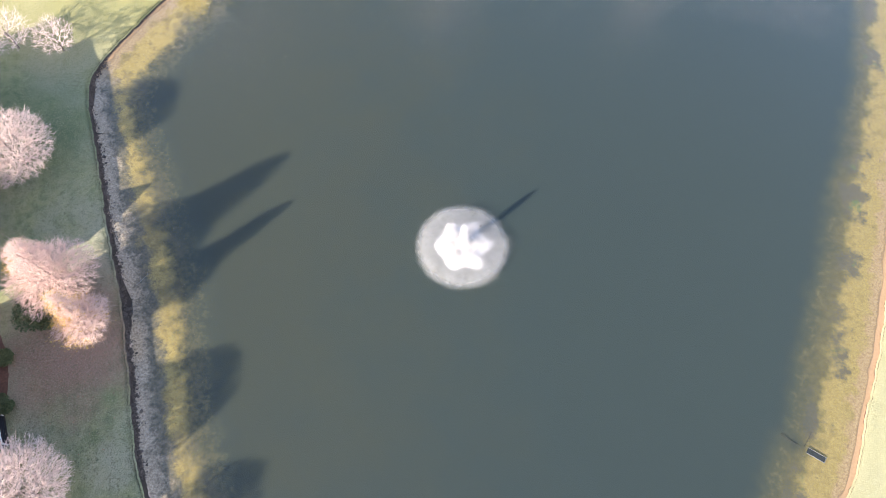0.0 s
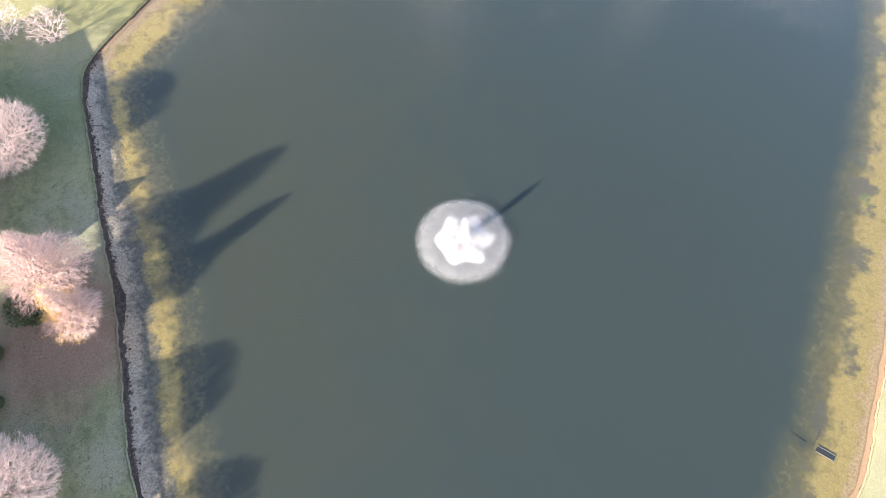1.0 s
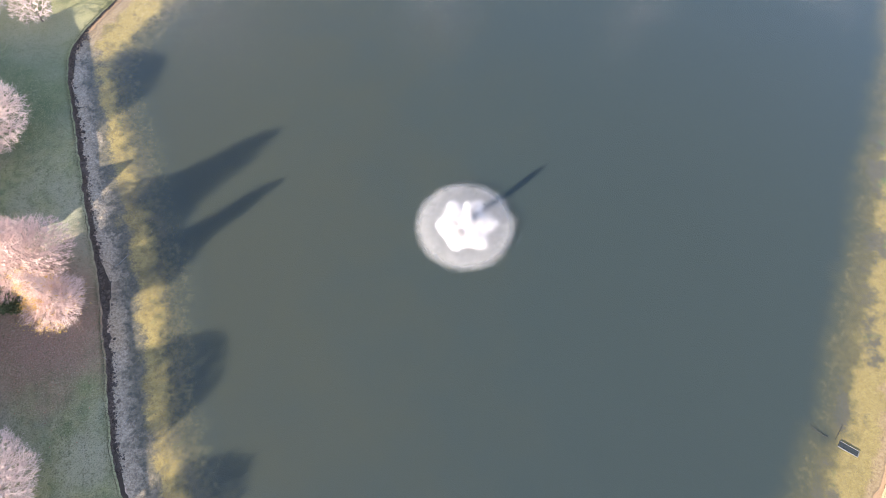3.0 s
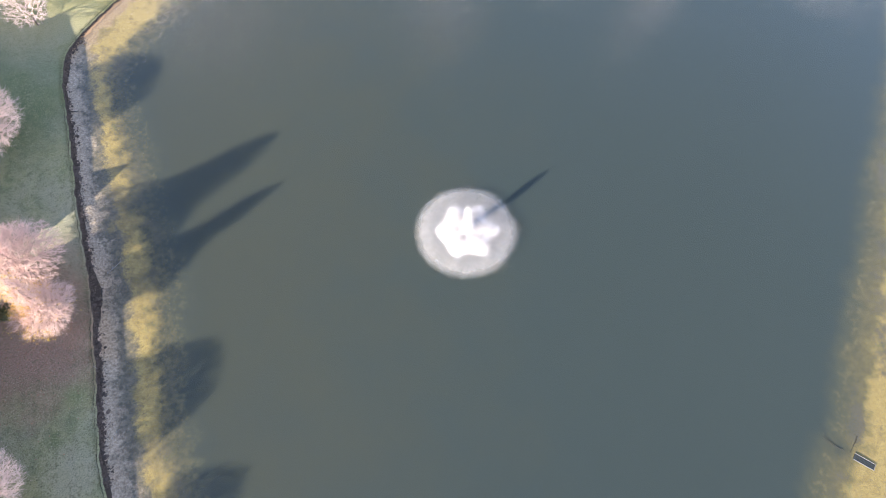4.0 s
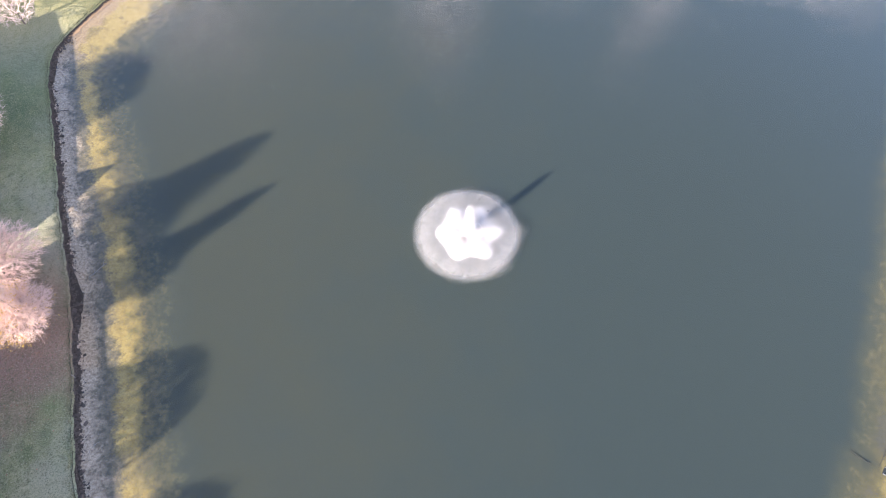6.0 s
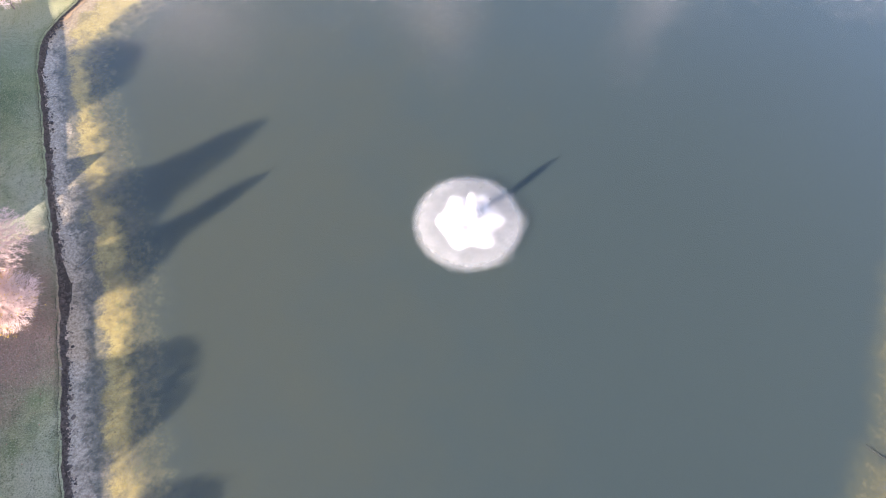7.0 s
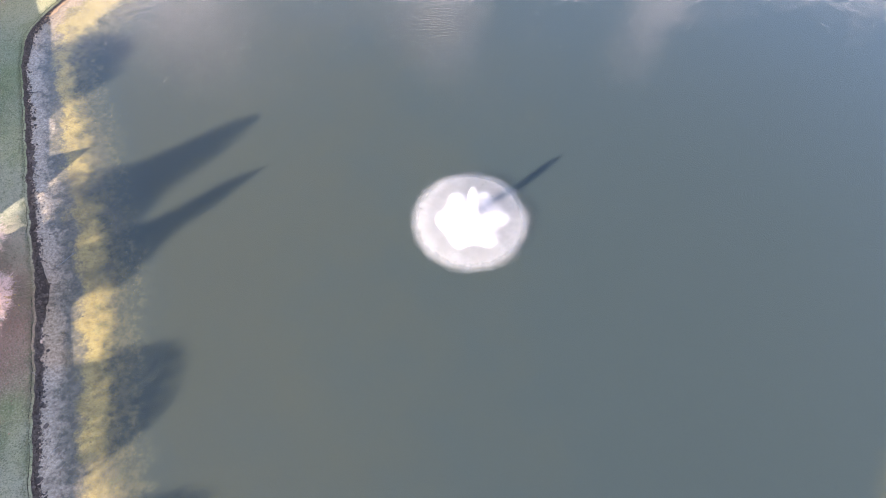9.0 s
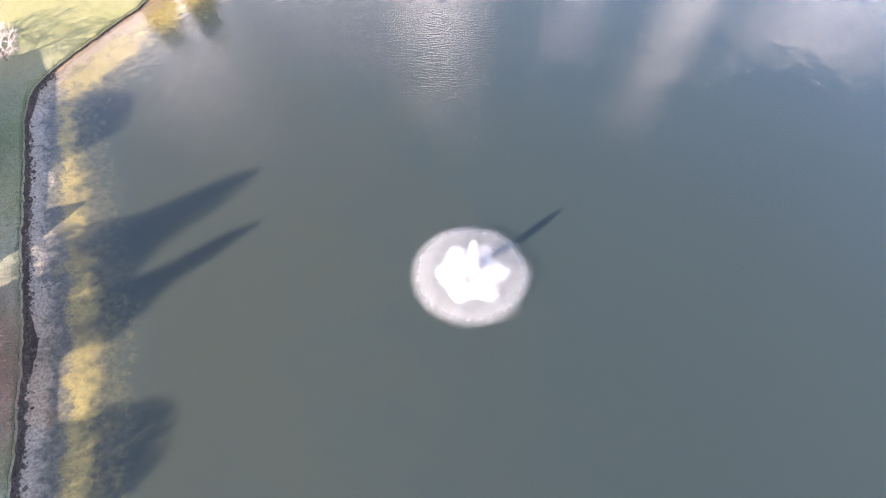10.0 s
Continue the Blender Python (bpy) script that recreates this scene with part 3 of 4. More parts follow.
def bare_tree(x, y, height, width, seed, label, leaves=None, limbs=13, low=0.2, crown=ROUND, tips=4400, twig=None, fan=4, core=0.42):
    """A leafless tree: trunk, limbs that rise from it and fork down to fine twigs, which fill the crown."""
    rng = np.random.default_rng(seed)
    top = empty("tree", x, y, 0.55)
    tagged(top, label, "tree", "trees on the lawn")
    height -= 0.55
    h0, trunk_r = height * low, 0.016 * height
    share, wide = np.array(crown).T
    # the ends of the twigs: all over the crown, thicker towards its outside, in uneven lobes
    fine = np.linspace(0, 1, 200)
    weight = np.interp(fine, share, wide) ** 1.7 + 0.03
    s = np.interp(rng.random(tips), np.cumsum(weight) / weight.sum(), fine)
    turn = rng.uniform(0, 2 * math.pi, tips)
    lobe = np.array([1 + 0.20 * noise.noise((math.cos(a) * 1.5, math.sin(a) * 1.5, z * 3.0 + seed)) for a, z in zip(turn, s)])
    r = width / 2 * np.interp(s, share, wide) * lobe * rng.random(tips) ** core
    ends = np.c_[r * np.cos(turn), r * np.sin(turn), h0 + s * (height - h0) * (0.93 + 0.07 * lobe)]
    rise = np.linspace(0, 1, 7)
    tall = h0 + (height - h0) * 0.62
    axis = np.c_[rng.normal(size=(7, 2)) * 0.05 * rise[:, None], rise * tall - 0.2 * (1 - rise)]
    v, q = tubes(axis[:-1], axis[1:], trunk_r * (1.25 - rise[:-1]), trunk_r * (1.25 - rise[1:]), 9)
    part_of("trunk", mesh("trunk", v, q, BARK, True), top)
    twigs = []
    heart = np.array([0, 0, h0 + 0.15 * (height - h0)])
    for some in split(rng, ends, heart, limbs):
        mid = some.mean(0)
        z = min(max(mid[2] - 0.9 * math.hypot(mid[0], mid[1]), h0 * 0.75), tall * 0.96)
        root = np.array([*(np.interp(z, axis[:, 2], axis[:, i]) for i in (0, 1)), z])
        out = [[], []]
        fork(rng, root, 0.012 + 0.0056 * math.sqrt(len(some)), some, 0, out)
        if out[0]:
            p0, p1, r0, r1 = (np.array(c) for c in zip(*out[0]))
            v, q = tubes(p0, p1, r0, r1, 6)
            part_of("limb", mesh("limb", v, q, LIMB, True), top)
        twigs += out[1]
    # a spray of the finest twigs on each end
    at = np.repeat(ends, fan, 0)
    way = (at - heart) / (np.linalg.norm(at - heart, axis=1, keepdims=True) + 0.1) + rng.normal(size=at.shape) * 0.55
    at = at - way * rng.uniform(0.0, 0.25, (len(at), 1))
    tip = at + way * rng.uniform(0.14, 0.42, (len(at), 1))
    thin = rng.uniform(0.006, 0.010, len(at))
    p0, p1, r0, r1 = (np.array(c) for c in zip(*twigs))
    v, q = tubes(np.r_[p0, at], np.r_[p1, tip], np.r_[r0, thin], np.r_[r1, thin * 0.5], 3)
    part_of("crown", mesh("crown", v, q, twig or TWIG), top, "fine bare pale twigs", "stuff")
    if leaves:
        at = np.repeat(tip[leaves(tip, rng)], 3, 0)
        at = at + rng.normal(size=at.shape) * 0.16
        v, q = flakes(at, rng.uniform(0.05, 0.09, len(at)), rng, 1.4)
        part_of("leaves", mesh("leaves", v, q, YELLOW), top, "last yellow autumn leaves", "stuff")
    return top


bare_tree(-46.2, 37.8, 7.8, 9.2, 11, "bare deciduous tree with pale dense twigs on the lawn")
bare_tree(-37.4, 23.1, 11.0, 8.9, 12, "tall bare pinkish tree with a few yellow leaves by the bank", twig=PINK, crown=STEEPLE, low=0.26, tips=5000, core=0.62,
          leaves=lambda p, g: (g.random(len(p)) < 0.6) & (p[:, 0] < -3.2) & (p[:, 1] > 0.0))
bare_tree(-33.9, 19.1, 9.7, 5.4, 13, "pinkish tree with yellow leaves on its south side, near the bank", twig=PINK, crown=SPIRE, low=0.24, tips=3000, core=0.6,
          leaves=lambda p, g: g.random(len(p)) < np.where((p[:, 0] < -0.2) & (p[:, 1] > -1.2), 0.42, np.where((p[:, 1] < -2.0) & (p[:, 0] < 1.2), 0.22, 0.02)))
bare_tree(-35.2, 3.8, 8.5, 8.8, 14, "bare deciduous tree with pale twigs near the house")
bare_tree(-30.0, -5.3, 7.7, 7.0, 15, "bare deciduous tree with pale twigs near the house", tips=3000)
bare_tree(-46.5, 54.3, 5.5, 5.0, 16, "small bare tree with white twigs on sunlit grass", limbs=8, tips=420)
bare_tree(-52.0, 54.5, 6.5, 6.0, 17, "small bare tree with white twigs on sunlit grass", limbs=8, tips=520)


def conifer(x, y, height, width, seed, label):
    """An evergreen: a straight trunk, drooping whorls of boughs, each with its needles."""
    rng = np.random.default_rng(seed)
    top = empty("conifer", x, y, 0.5)
    tagged(top, label, "tree", "conifers behind the north lawn")
    height -= 0.5
    rise = np.linspace(0, 1, 8)
    axis = np.c_[np.zeros((8, 2)), rise * height]
    v, q = tubes(axis[:-1], axis[1:], 0.02 * height * (1.05 - rise[:-1]), 0.02 * height * (1.05 - rise[1:]), 8)
    part_of("trunk", mesh("trunk", v, q, BARK, True), top)
    p0, p1, at = [], [], []
    for k in range(150):
        s = 0.10 + 0.88 * k / 149
        a, reach = k * 2.4 + rng.uniform(-0.3, 0.3), width / 2 * (1.02 - s) ** 0.36 * rng.uniform(0.75, 1.1)
        way = np.array([math.cos(a), math.sin(a), -0.18 + 0.5 * s])
        p0.append((0, 0, s * height))
        p1.append(p0[-1] + way * reach)
        u = rng.uniform(0.1, 1.0, 160) ** 0.7
        side = rng.normal(size=(160, 3)) * np.array([0.22, 0.22, 0.10]) * reach * (1.1 - u)[:, None]
        at.append(np.array(p0[-1]) + u[:, None] * way * reach + side)
    n = len(p0)
    v, q = tubes(p0, p1, np.full(n, 0.05), np.full(n, 0.012), 4)
    part_of("boughs", mesh("boughs", v, q, BARK), top, "", "stuff")
    at = np.concatenate(at)
    v, q = flakes(at, rng.uniform(0.10, 0.20, len(at)), rng, 2.2)
    part_of("needles", mesh("needles", v, q, NEEDLE), top, "dark green needles", "stuff")


conifer(-38.7, 74.4, 10.9, 6.4, 61, "dark green conifer mirrored in the pond beside the bank")
conifer(-34.0, 77.2, 11.3, 6.4, 62, "dark green conifer mirrored in the pond beside the bank")


def shrub(x, y, wide, high, seed, label, leaf=0.09, count=5200):
    """An evergreen: forked stems and several rounded lobes of small leaves."""
    rng = np.random.default_rng(seed)
    top = empty("shrub", x, y, 0.5)
    tagged(top, label, "shrub", "evergreen shrubs")
    lobes = [((rng.uniform(-0.24, 0.24) * wide, rng.uniform(-0.24, 0.24) * wide, high * rng.uniform(0.45, 0.66)), wide * rng.uniform(0.22, 0.32)) for _ in range(9)]
    at = []
    for c, r in lobes:
        d = rng.normal(size=(count // 9, 3))
        d /= np.linalg.norm(d, axis=1, keepdims=True)
        d *= (r * rng.uniform(0.72, 1.06, len(d)))[:, None]
        d[:, 2] *= high / wide * 1.2
        at.append(np.array(c) + d)
    at = np.concatenate(at)
    at = at[at[:, 2] > 0.05]
    v, q = flakes(at, rng.uniform(leaf * 0.7, leaf * 1.4, len(at)), rng, 1.8)
    part_of("foliage", mesh("foliage", v, q, GREEN), top, "", "stuff")
    ends = np.array([c for c, _ in lobes])
    v, q = tubes(np.zeros((9, 3)) - [0, 0, 0.1], ends, np.full(9, 0.05), np.full(9, 0.015), 5)
    part_of("stems", mesh("stems", v, q, BARK), top)


shrub(-39.2, 21.2, 6.0, 3.4, 31, "large round dark evergreen shrub under the trees", 0.14, 8000)
shrub(-41.7, 15.8, 1.8, 1.7, 32, "clipped green shrub by the house")
shrub(-40.4, 11.6, 2.0, 1.7, 33, "clipped green shrub by the house")


# ---------------------------------------------------------------- fountain
def fountain(x, y):
    rng = np.random.default_rng(5)
    top = empty("fountain", x, y, 0.0)
    tagged(top, "floating pond fountain throwing a white spray", "fountain")
    bm = bmesh.new()
    bmesh.ops.create_cone(bm, cap_ends=True, segments=28, radius1=0.55, radius2=0.42, depth=0.22)
    part("float", bm, DARK, top, "dark plastic float")
    bm = bmesh.new()
    bmesh.ops.create_cone(bm, cap_ends=True, segments=16, radius1=0.10, radius2=0.06, depth=0.4, matrix=Matrix.Translation((0, 0, 0.28)))
    part("nozzle", bm, STEEL, top)
    g = 9.81

    def throw(count, reach, peak, wobble, size, name, label, aim=None, whole=(0.0, 1.0), mat=SPRAY):
        """Drops along the arcs of a jet that rises to peak and lands at reach."""
        turn = rng.uniform(0, 2 * math.pi, count)
        if aim is not None:
            turn = aim + rng.normal(size=count) * 0.15
        far = reach * (1 + rng.normal(size=count) * wobble) * (1 + 0.025 * np.sin(5 * turn + 1.0) + 0.03 * np.sin(8 * turn + 2.0) + 0.025 * np.sin(13 * turn) + 0.02 * np.sin(29 * turn))
        pk = peak * (1 + rng.normal(size=count) * wobble * 0.8)
        vz = np.sqrt(2 * g * np.abs(pk))
        flight = 2 * vz / g
        s = rng.uniform(*whole, count)
        t = s * flight
        r, z = far * s, 0.12 + vz * t - g * t**2 / 2
        blow = np.c_[s**2 * 0.25, s**2 * 0.15]
        at = np.c_[r * np.cos(turn) + blow[:, 0], r * np.sin(turn) + blow[:, 1], z] + rng.normal(size=(count, 3)) * (0.03 + 0.10 * s)[:, None]
        at[:, 2] = np.maximum(at[:, 2], 0.02)
        way = np.c_[far / flight * np.cos(turn), far / flight * np.sin(turn), vz - g * t]
        way /= np.linalg.norm(way, axis=1, keepdims=True)
        ln = size * rng.uniform(0.6, 1.2, count)[:, None]
        w = size * rng.uniform(0.5, 1.0, count)
        v, q = tubes(at - way * ln / 2, at + way * ln / 2, w * 0.35, w * 0.5, 3)
        part_of(name, mesh(name, v, q, mat), top, label, "stuff")

    throw(8000, 0.34, 3.4, 0.20, 0.05, "centre_jet", "tall white centre jet")
    for k in range(6):
        throw(5000, 2.8, 0.45, 0.08, 0.045, "jet", "arching white jet", k * math.pi / 3 + 0.05)
    throw(6000, 0.9, 0.9, 0.25, 0.035, "plume", "dense white plume round the nozzle")
    throw(50000, 2.35, 0.42, 0.17, 0.040, "inner_spray", "dense white spray")
    throw(16000, 4.7, 0.5, 0.06, 0.034, "outer_spray", "thin low ring of spray", whole=(0.75, 1.0), mat=MIST)
    # the thin sheets of water between the drops
    around = 480
    for start, reach, peak, star, mat, name in ((0.02, 2.65, 0.5, 0.12, INNER_VEIL, "inner_veil"), (0.8, 5.1, 0.40, 0.03, OUTER_VEIL, "outer_veil")):
        s, turn = np.meshgrid(np.linspace(start / reach, 1.0, 14), np.linspace(0, 2 * math.pi, around + 1)[:-1], indexing="ij")
        lump = 0.042 * np.sin(7 * turn + 1.0) + 0.022 * np.sin(13 * turn) + 0.014 * np.sin(31 * turn + 1.0)
        r = reach * s * (1 + (star * (2 * np.abs(np.cos(3 * turn - 0.15)) ** 3 - 0.8) + lump) * s)
        z = 0.06 + peak * (4 * s * (1 - s) if start > 0.5 else 1 - s**2)
        v = np.c_[(r * np.cos(turn)).ravel(), (r * np.sin(turn)).ravel(), z.ravel()]
        i, j = np.meshgrid(np.arange(13), np.arange(around), indexing="ij")
        k = (j + 1) % around
        q = np.stack([i * around + j, i * around + k, (i + 1) * around + k, (i + 1) * around + j], -1).reshape(-1, 4)
        part_of(name, mesh(name, v, q, mat, True), top, "thin falling veil of white water")
    # drops where the ring falls
    n = 3500
    turn, r = rng.uniform(0, 2 * math.pi, n), 4.65 * np.sqrt(rng.uniform(0.75, 1.05, n)) * (1 + rng.normal(size=n) * 0.04)
    at = np.c_[r * np.cos(turn), r * np.sin(turn), rng.uniform(0.01, 0.15, n)]
    v, q = flakes(at, rng.uniform(0.02, 0.05, n), rng, 1.3, 0.7)
    part_of("splash_foam", mesh("splash_foam", v, q, MIST), top, "foam where the drops land", "stuff")


fountain(1.8, 28.6)


# ---------------------------------------------------------------- inlet pipe in the east shallows
def culvert(x, y, turn):
    top = empty("drain_pipe", x, y, -0.2, turn)
    tagged(top, "dark steel drain channel half sunk in shallow water", "drain pipe")
    bm = bmesh.new()
    box(bm, (-0.8, -0.24, -0.05), (0.8, 0.24, 0.19), bevel=0.03)
    part("channel", bm, STEEL, top)
    for s in (-1, 1):
        bm = bmesh.new()
        box(bm, (-0.8, s * 0.265 - 0.02, -0.05), (0.8, s * 0.265 + 0.02, 0.23), bevel=0.015)
        part("side_rail", bm, CONCRETE, top)
    bm = bmesh.new()
    box(bm, (0.803, -0.29, -0.05), (0.85, 0.29, 0.25), bevel=0.015)
    part("end_plate", bm, CONCRETE, top, "pale end plate")


culvert(33.9, 7.85, -32.0)


# ---------------------------------------------------------------- stones and drift along the west bank
def rock_mesh(seed, flat=0.6):
    rng = np.random.default_rng(seed)
    bm = bmesh.new()
    bmesh.ops.create_icosphere(bm, subdivisions=1, radius=0.5)
    for v in bm.verts:
        v.co *= rng.uniform(0.72, 1.12)
        v.co.z *= flat
    me = bpy.data.meshes.new("stone")
    bm.to_mesh(me)
    bm.free()
    me.materials.append(STONE)
    return me


def west_stones():
    """Rough stones at the foot of the west bank: the larger ones apart, the rubble joined."""
    rng = np.random.default_rng(77)
    top = empty("stone_edging", -33.0, 24.0, 0.0)
    tagged(top, "row of small dark rough stones along the muddy bank", "stones", kind="structure")
    shapes = [rock_mesh(k) for k in range(8)]
    a0, a1 = angle_at(-27.0, 5.0), angle_at(-36.0, 64.5)
    a0, a1 = a0 % (2 * math.pi), a1 % (2 * math.pi)
    for k in range(290):
        th = a1 + (a0 - a1) * rng.random()
        size = rng.uniform(0.16, 0.42)
        inward = rng.uniform(0.05, 0.62) if rng.random() < 0.8 else rng.uniform(0.5, 1.1)
        x, y = shore_point(th, inward)
        if y > 53:
            size *= 0.6
            x, y = shore_point(th, inward * 0.35)
        ob = new("stone", shapes[k % 8])
        ob.parent = top
        ob.matrix_parent_inverse = top.matrix_world.inverted()
        ob.matrix_basis = pose(x, y, rng.uniform(0.02, 0.12), rng.uniform(-20, 20), rng.uniform(-20, 20), rng.uniform(0, 360)) @ Matrix.Diagonal((size * 1.2, size, size, 1))
    n = 5200
    at, size = [], rng.uniform(0.05, 0.16, n)
    for k in range(n):
        inward = abs(rng.normal()) * 0.36 + 0.02
        th = a1 + (a0 - a1) * rng.random()
        p = shore_point(th, inward)
        if p[1] > 53:
            p = shore_point(th, inward * 0.4)
        at.append((*p, max(0.22 - inward * 0.34, -0.02) + rng.uniform(-0.01, 0.03)))
    at = np.array(at) - np.array(top.location)
    corner = np.array([(1, 0, -.4), (-.5, .87, -.4), (-.5, -.87, -.4), (0.1, 0.1, .55)])
    jig = corner[None] * rng.uniform(0.6, 1.2, (n, 4, 1))
    ang = rng.uniform(0, 6.28, n)
    c, s2 = np.cos(ang)[:, None], np.sin(ang)[:, None]
    v = np.stack([jig[..., 0] * c - jig[..., 1] * s2, jig[..., 0] * s2 + jig[..., 1] * c, jig[..., 2]], -1) * size[:, None, None] + at[:, None]
    i = np.arange(n)[:, None] * 4
    part_of("rubble", mesh("rubble", v.reshape(-1, 3), np.concatenate([i + [[0, 1, 3]], i + [[1, 2, 3]], i + [[2, 0, 3]], i + [[0, 2, 1]]]), PEBBLE), top, "", "stuff")


west_stones()


def blades(name, label, places, mat, rng, tall, lean=0.6):
    """Grass: one bent blade of two triangles at each place."""
    n = len(places)
    ang = rng.uniform(0, 6.28, n)
    side = np.c_[-np.sin(ang), np.cos(ang), np.zeros(n)]
    out = np.c_[np.cos(ang), np.sin(ang), np.zeros(n)]
    h = (tall * rng.uniform(0.6, 1.3, n))[:, None]
    w = h * 0.16
    up = np.array([[0, 0, 1.0]])
    mid, tip = places + h * 0.6 * up + out * h * 0.15, places + h * 0.75 * up + out * h * lean
    v = np.stack([places - side * w, places + side * w, mid + side * w * 0.8, mid - side * w * 0.8, tip], 1).reshape(-1, 3)
    i = np.arange(n)[:, None] * 5
    fc = (i + [[0, 1, 2, 3]]).tolist() + (i + [[3, 2, 4]]).tolist()
    tagged(new(name, mesh(name, v, fc, mat)), label, "grass", kind="stuff")


def grass():
    rng = np.random.default_rng(21)
    a0, a1 = angle_at(-25.0, 2.0) % (2 * math.pi), angle_at(-35.0, 66.0) % (2 * math.pi)
    at = []
    for _ in range(2600):
        d = abs(rng.normal()) * 0.22 - 0.05
        p = shore_point(a1 + (a0 - a1) * rng.random(), -d)
        at.append((*p, lawn_height(max(d, 0)) - 0.02))
    blades("bank_grass", "uncut grass fringe along the bank", np.array(at), BLADE, rng, 0.14)
    at = []
    for _ in range(60000):
        d = rng.random() ** 1.3 * 22
        p = shore_point(a1 + (a0 - a1) * rng.random(), -d)
        at.append((*p, lawn_height(d) - 0.015))
    at = np.array(at)
    thick = np.array([noise.noise((x * 0.5, y * 0.5, 4.0)) + 0.5 * noise.noise((x * 1.9, y * 1.9, 9.0)) for x, y, _ in at])
    blades("lawn_grass", "short mown grass, thick and thin by patches", at[thick > -0.25], BLADE, rng, 0.09)
    at = []
    e0, e1 = angle_at(34.0, 2.0), angle_at(51.0, 46.0)
    for _ in range(5000):
        d = rng.random() ** 1.5 * 6 - 0.05
        p = shore_point((e0 + (e1 - e0) * rng.random()) % (2 * math.pi), -d)
        at.append((*p, lawn_height(max(d, 0)) - 0.015))
    blades("dry_grass", "short dry straw-coloured grass on the sunny bank", np.array(at), STRAW, rng, 0.10)


grass()


def branch(name, label, x, y, z, turn, length, thick, mat, forks, seed, tip=4.0):
    """A fallen branch: a crooked stem with side twigs."""
    rng = np.random.default_rng(seed)
    top = empty(name, x, y, z, turn)
    tagged(top, label, "branch", "fallen branches")
    s = np.linspace(0, 1, 7)
    line = np.c_[s * length, np.cumsum(rng.normal(size=7)) * 0.05 * length / 2, 0.03 + s * length * math.sin(radians(tip)) + rng.normal(size=7) * 0.01]
    v, q = tubes(line[:-1], line[1:], thick * (1.1 - 0.7 * s[:-1]), thick * (1.1 - 0.7 * s[1:]), 7)
    part_of("stem", mesh("stem", v, q, mat, True), top)
    for k in range(forks):
        i = rng.integers(2, 6)
        a = rng.choice([-1, 1]) * rng.uniform(0.5, 1.0)
        end = line[i] + np.array([math.cos(a), math.sin(a), 0.15]) * length * rng.uniform(0.15, 0.35)
        bend = (line[i] + end) / 2 + rng.normal(size=3) * 0.03
        v, q = tubes([line[i], bend], [bend, end], [thick * 0.5, thick * 0.35], [thick * 0.35, thick * 0.15], 5)
        part_of("twig", mesh("twig", v, q, mat, True), top)


branch("fallen_branch", "bleached bare branch lying on the bank", -31.2, 15.5, 0.20, -30, 1.4, 0.045, DRY, 3, 1)
branch("fallen_branch", "dark wet branch reaching into the shallows", -30.6, 14.3, 0.10, -22, 1.7, 0.06, WET, 2, 2, 0.0)
branch("fallen_branch", "dark branch sticking out from the bank over the water", -40.4, 42.4, 0.12, 8, 1.9, 0.055, WET, 3, 3, 2.0)
branch("fallen_branch", "dark twig hanging over the bank", -37.0, 63.2, 0.20, -60, 1.5, 0.05, WET, 2, 4, 0.0)
branch("sunken_branch", "pale sunken branch on the pond bottom", -31.6, 24.0, -0.08, 50, 1.8, 0.04, DRY, 2, 5, 0.0)
branch("sunken_branch", "pale sunken branch on the pond bottom", -27.4, 9.0, -0.10, 75, 1.6, 0.04, DRY, 2, 6, 0.0)


def sunken_rock(x, y, size, turn, seed):
    ob = new("sunken_rock", rock_mesh(seed, 0.45))
    ob.data.materials[0] = WET
    ob.matrix_world = pose(x, y, -0.16, 0, 0, turn) @ Matrix.Diagonal((size * 1.7, size, size * 0.7, 1))
    tagged(ob, "dark rock just under the water on algae", "rock", "sunken rocks")


sunken_rock(-28.2, 19.7, 0.55, 25, 40)
sunken_rock(-38.9, 53.9, 0.5, 20, 41)
sunken_rock(-41.0, 41.9, 0.25, 70, 42)

branch("sunken_branch", "dark waterlogged twigs lying on algae in the shallows", 32.4, 8.8, -0.12, 150, 1.7, 0.03, WET, 5, 7, 0.0)
branch("sunken_branch", "dark waterlogged twigs lying on algae in the shallows", 32.9, 8.6, -0.10, 62, 1.7, 0.02, WET, 6, 8, 0.0)


def fallen_leaves():
    """Leaf litter under the yellow tree and along the bank by it."""
    rng = np.random.default_rng(55)
    at = []
    for _ in range(1300):
        x, y = -35.5 + rng.normal() * 3.2, 18.0 + rng.normal() * 3.6
        d = math.hypot(x - HUB[0], y - HUB[1]) - float(np.interp(math.atan2(y - HUB[1], x - HUB[0]), THETA, EDGE))
        if d > 0.15:
            at.append((x, y, lawn_height(d) + 0.03))
    at = np.array(at)
    v, q = flakes(at, rng.uniform(0.06, 0.13, len(at)), rng, 1.4, 0.8)
    tagged(new("fallen_leaves", mesh("fallen_leaves", v, q, LITTER)), "brown and tan fallen leaves scattered on the lawn", "leaves", kind="stuff")


LITTER = leaf_material("fallen_leaf_litter", (0.14, 0.07, 0.05), (0.38, 0.23, 0.14), 0.15)
fallen_leaves()


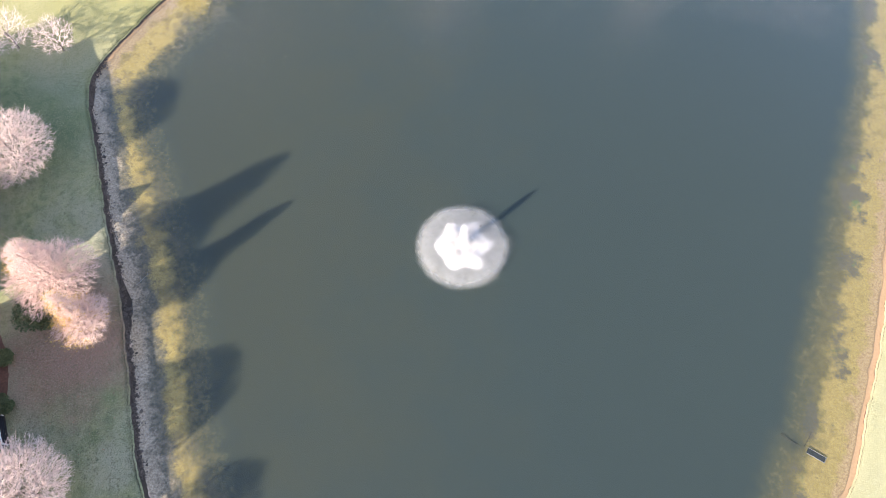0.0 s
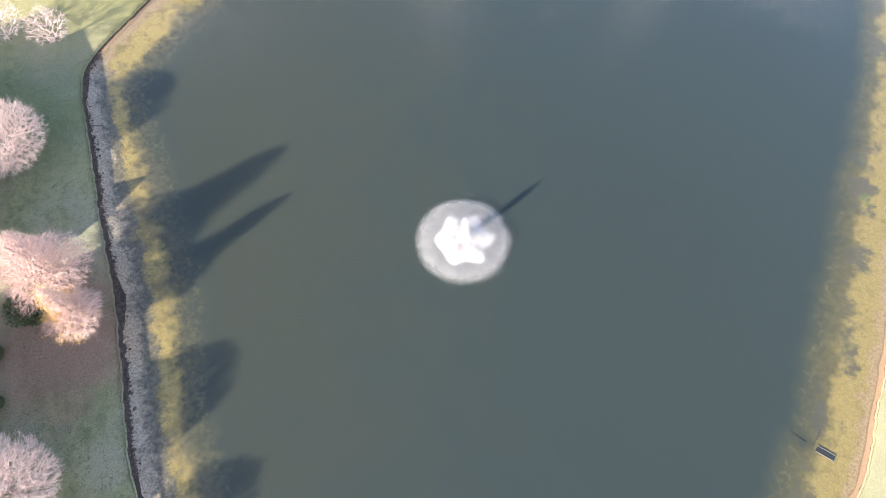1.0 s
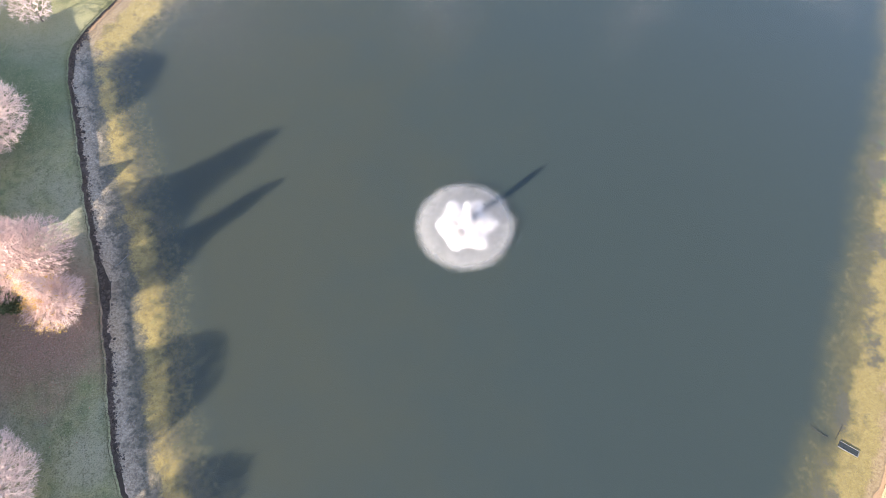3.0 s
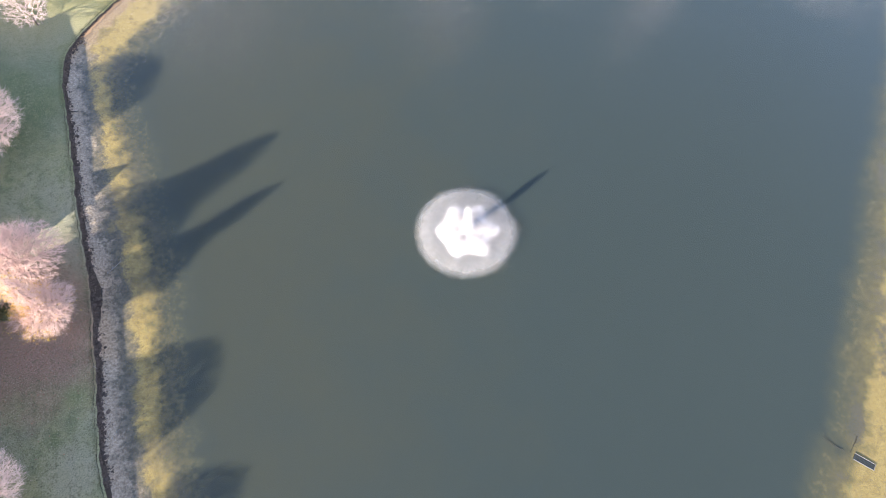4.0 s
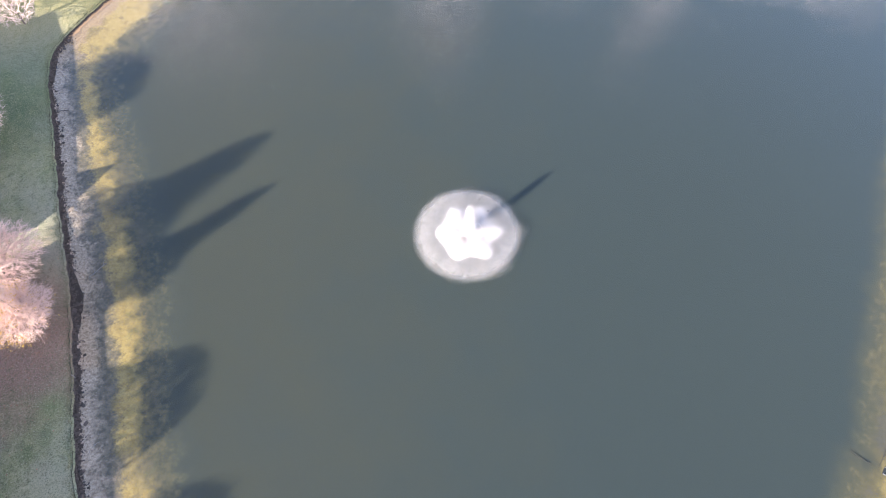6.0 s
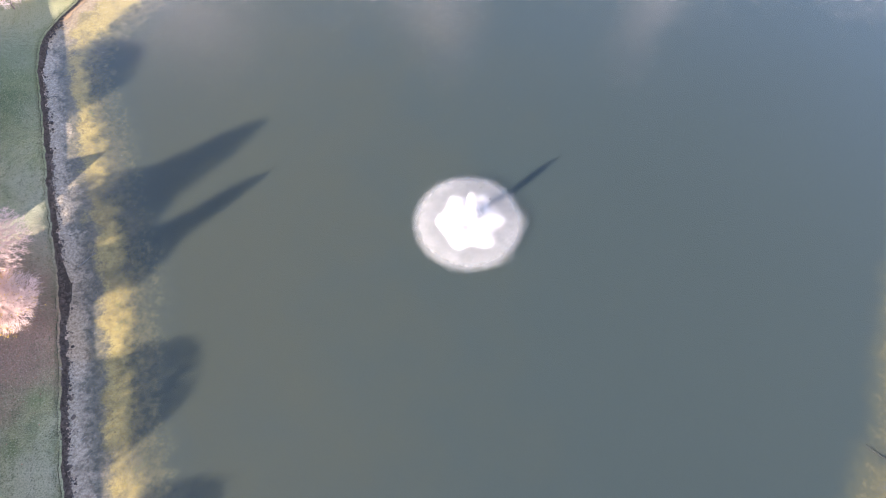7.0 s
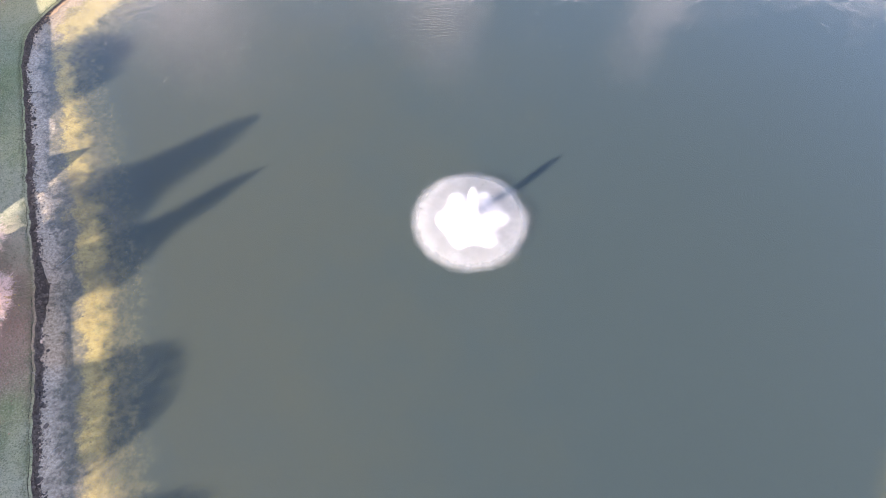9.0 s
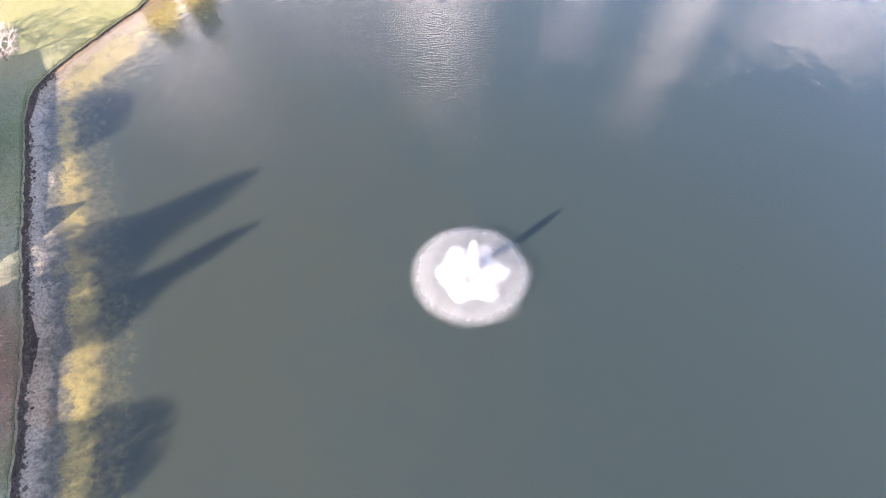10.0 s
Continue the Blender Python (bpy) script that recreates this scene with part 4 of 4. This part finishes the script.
def deck(x, y, turn, length, depth):
    """A low timber deck by the south house, with a white rail along its outer edge."""
    top = empty("deck", x, y, 0.45, turn)
    tagged(top, "dark timber deck with a white rail beside the house", "deck")
    boards = int(depth / 0.15)
    for k in range(boards):
        bm = bmesh.new()
        box(bm, (-depth + k * 0.15, 0, 0.44), (-depth + k * 0.15 + 0.14, length, 0.475), bevel=0.006)
        part("board", bm, DARK, top)
    for at in (0.06, length - 0.06):
        bm = bmesh.new()
        box(bm, (-0.13, at - 0.045, -0.1), (-0.04, at + 0.045, 1.3), bevel=0.01)
        part("post", bm, WHITE, top, "white post")
    for z in (1.31,):
        bm = bmesh.new()
        box(bm, (-0.125, 0, z), (-0.045, length, z + 0.06), bevel=0.012)
        part("rail", bm, WHITE, top, "white rail")
    bm = bmesh.new()
    box(bm, (-depth, 0.003, 0.24), (-0.02, length - 0.003, 0.436))
    part("frame", bm, WET, top)


deck(-39.15, 8.0, 25.0, 3.0, 2.2)


def mulch_bed(x, y, turn, wide, length):
    """A low mound of bark mulch with a ragged edge."""
    rng = np.random.default_rng(91)
    rings, around = 5, 72
    a = np.linspace(0, 2 * math.pi, around + 1)[:-1]
    rag = 1 + 0.05 * np.sin(5 * a) + 0.03 * rng.normal(size=around)
    verts = []
    for k in range(rings):
        s = (k + 1) / rings
        verts.append(np.c_[wide * s * rag * np.cos(a), length * s * rag * np.sin(a), 0.13 * (1 - s**3) + 0.02 * rng.normal(size=around) * (s < 1) - 0.06 * (s == 1)])
    v = np.r_[np.concatenate(verts), [[0, 0, 0.13]]]
    i = np.arange(around)
    j = (i + 1) % around
    fc = [[int(p), int(q), rings * around] for p, q in zip(i, j)]
    for k in range(rings - 1):
        fc += np.stack([k * around + i, (k + 1) * around + i, (k + 1) * around + j, k * around + j], 1).tolist()
    ob = new("mulch_bed", mesh("mulch_bed", v, fc, MULCH, True))
    ob.matrix_world = pose(x, y, 0.86, 0, 0, turn)
    tagged(ob, "dark red-brown bark mulch bed beside the house", "mulch bed", kind="structure")


mulch_bed(-42.7, 13.4, 16.0, 1.7, 6.0)
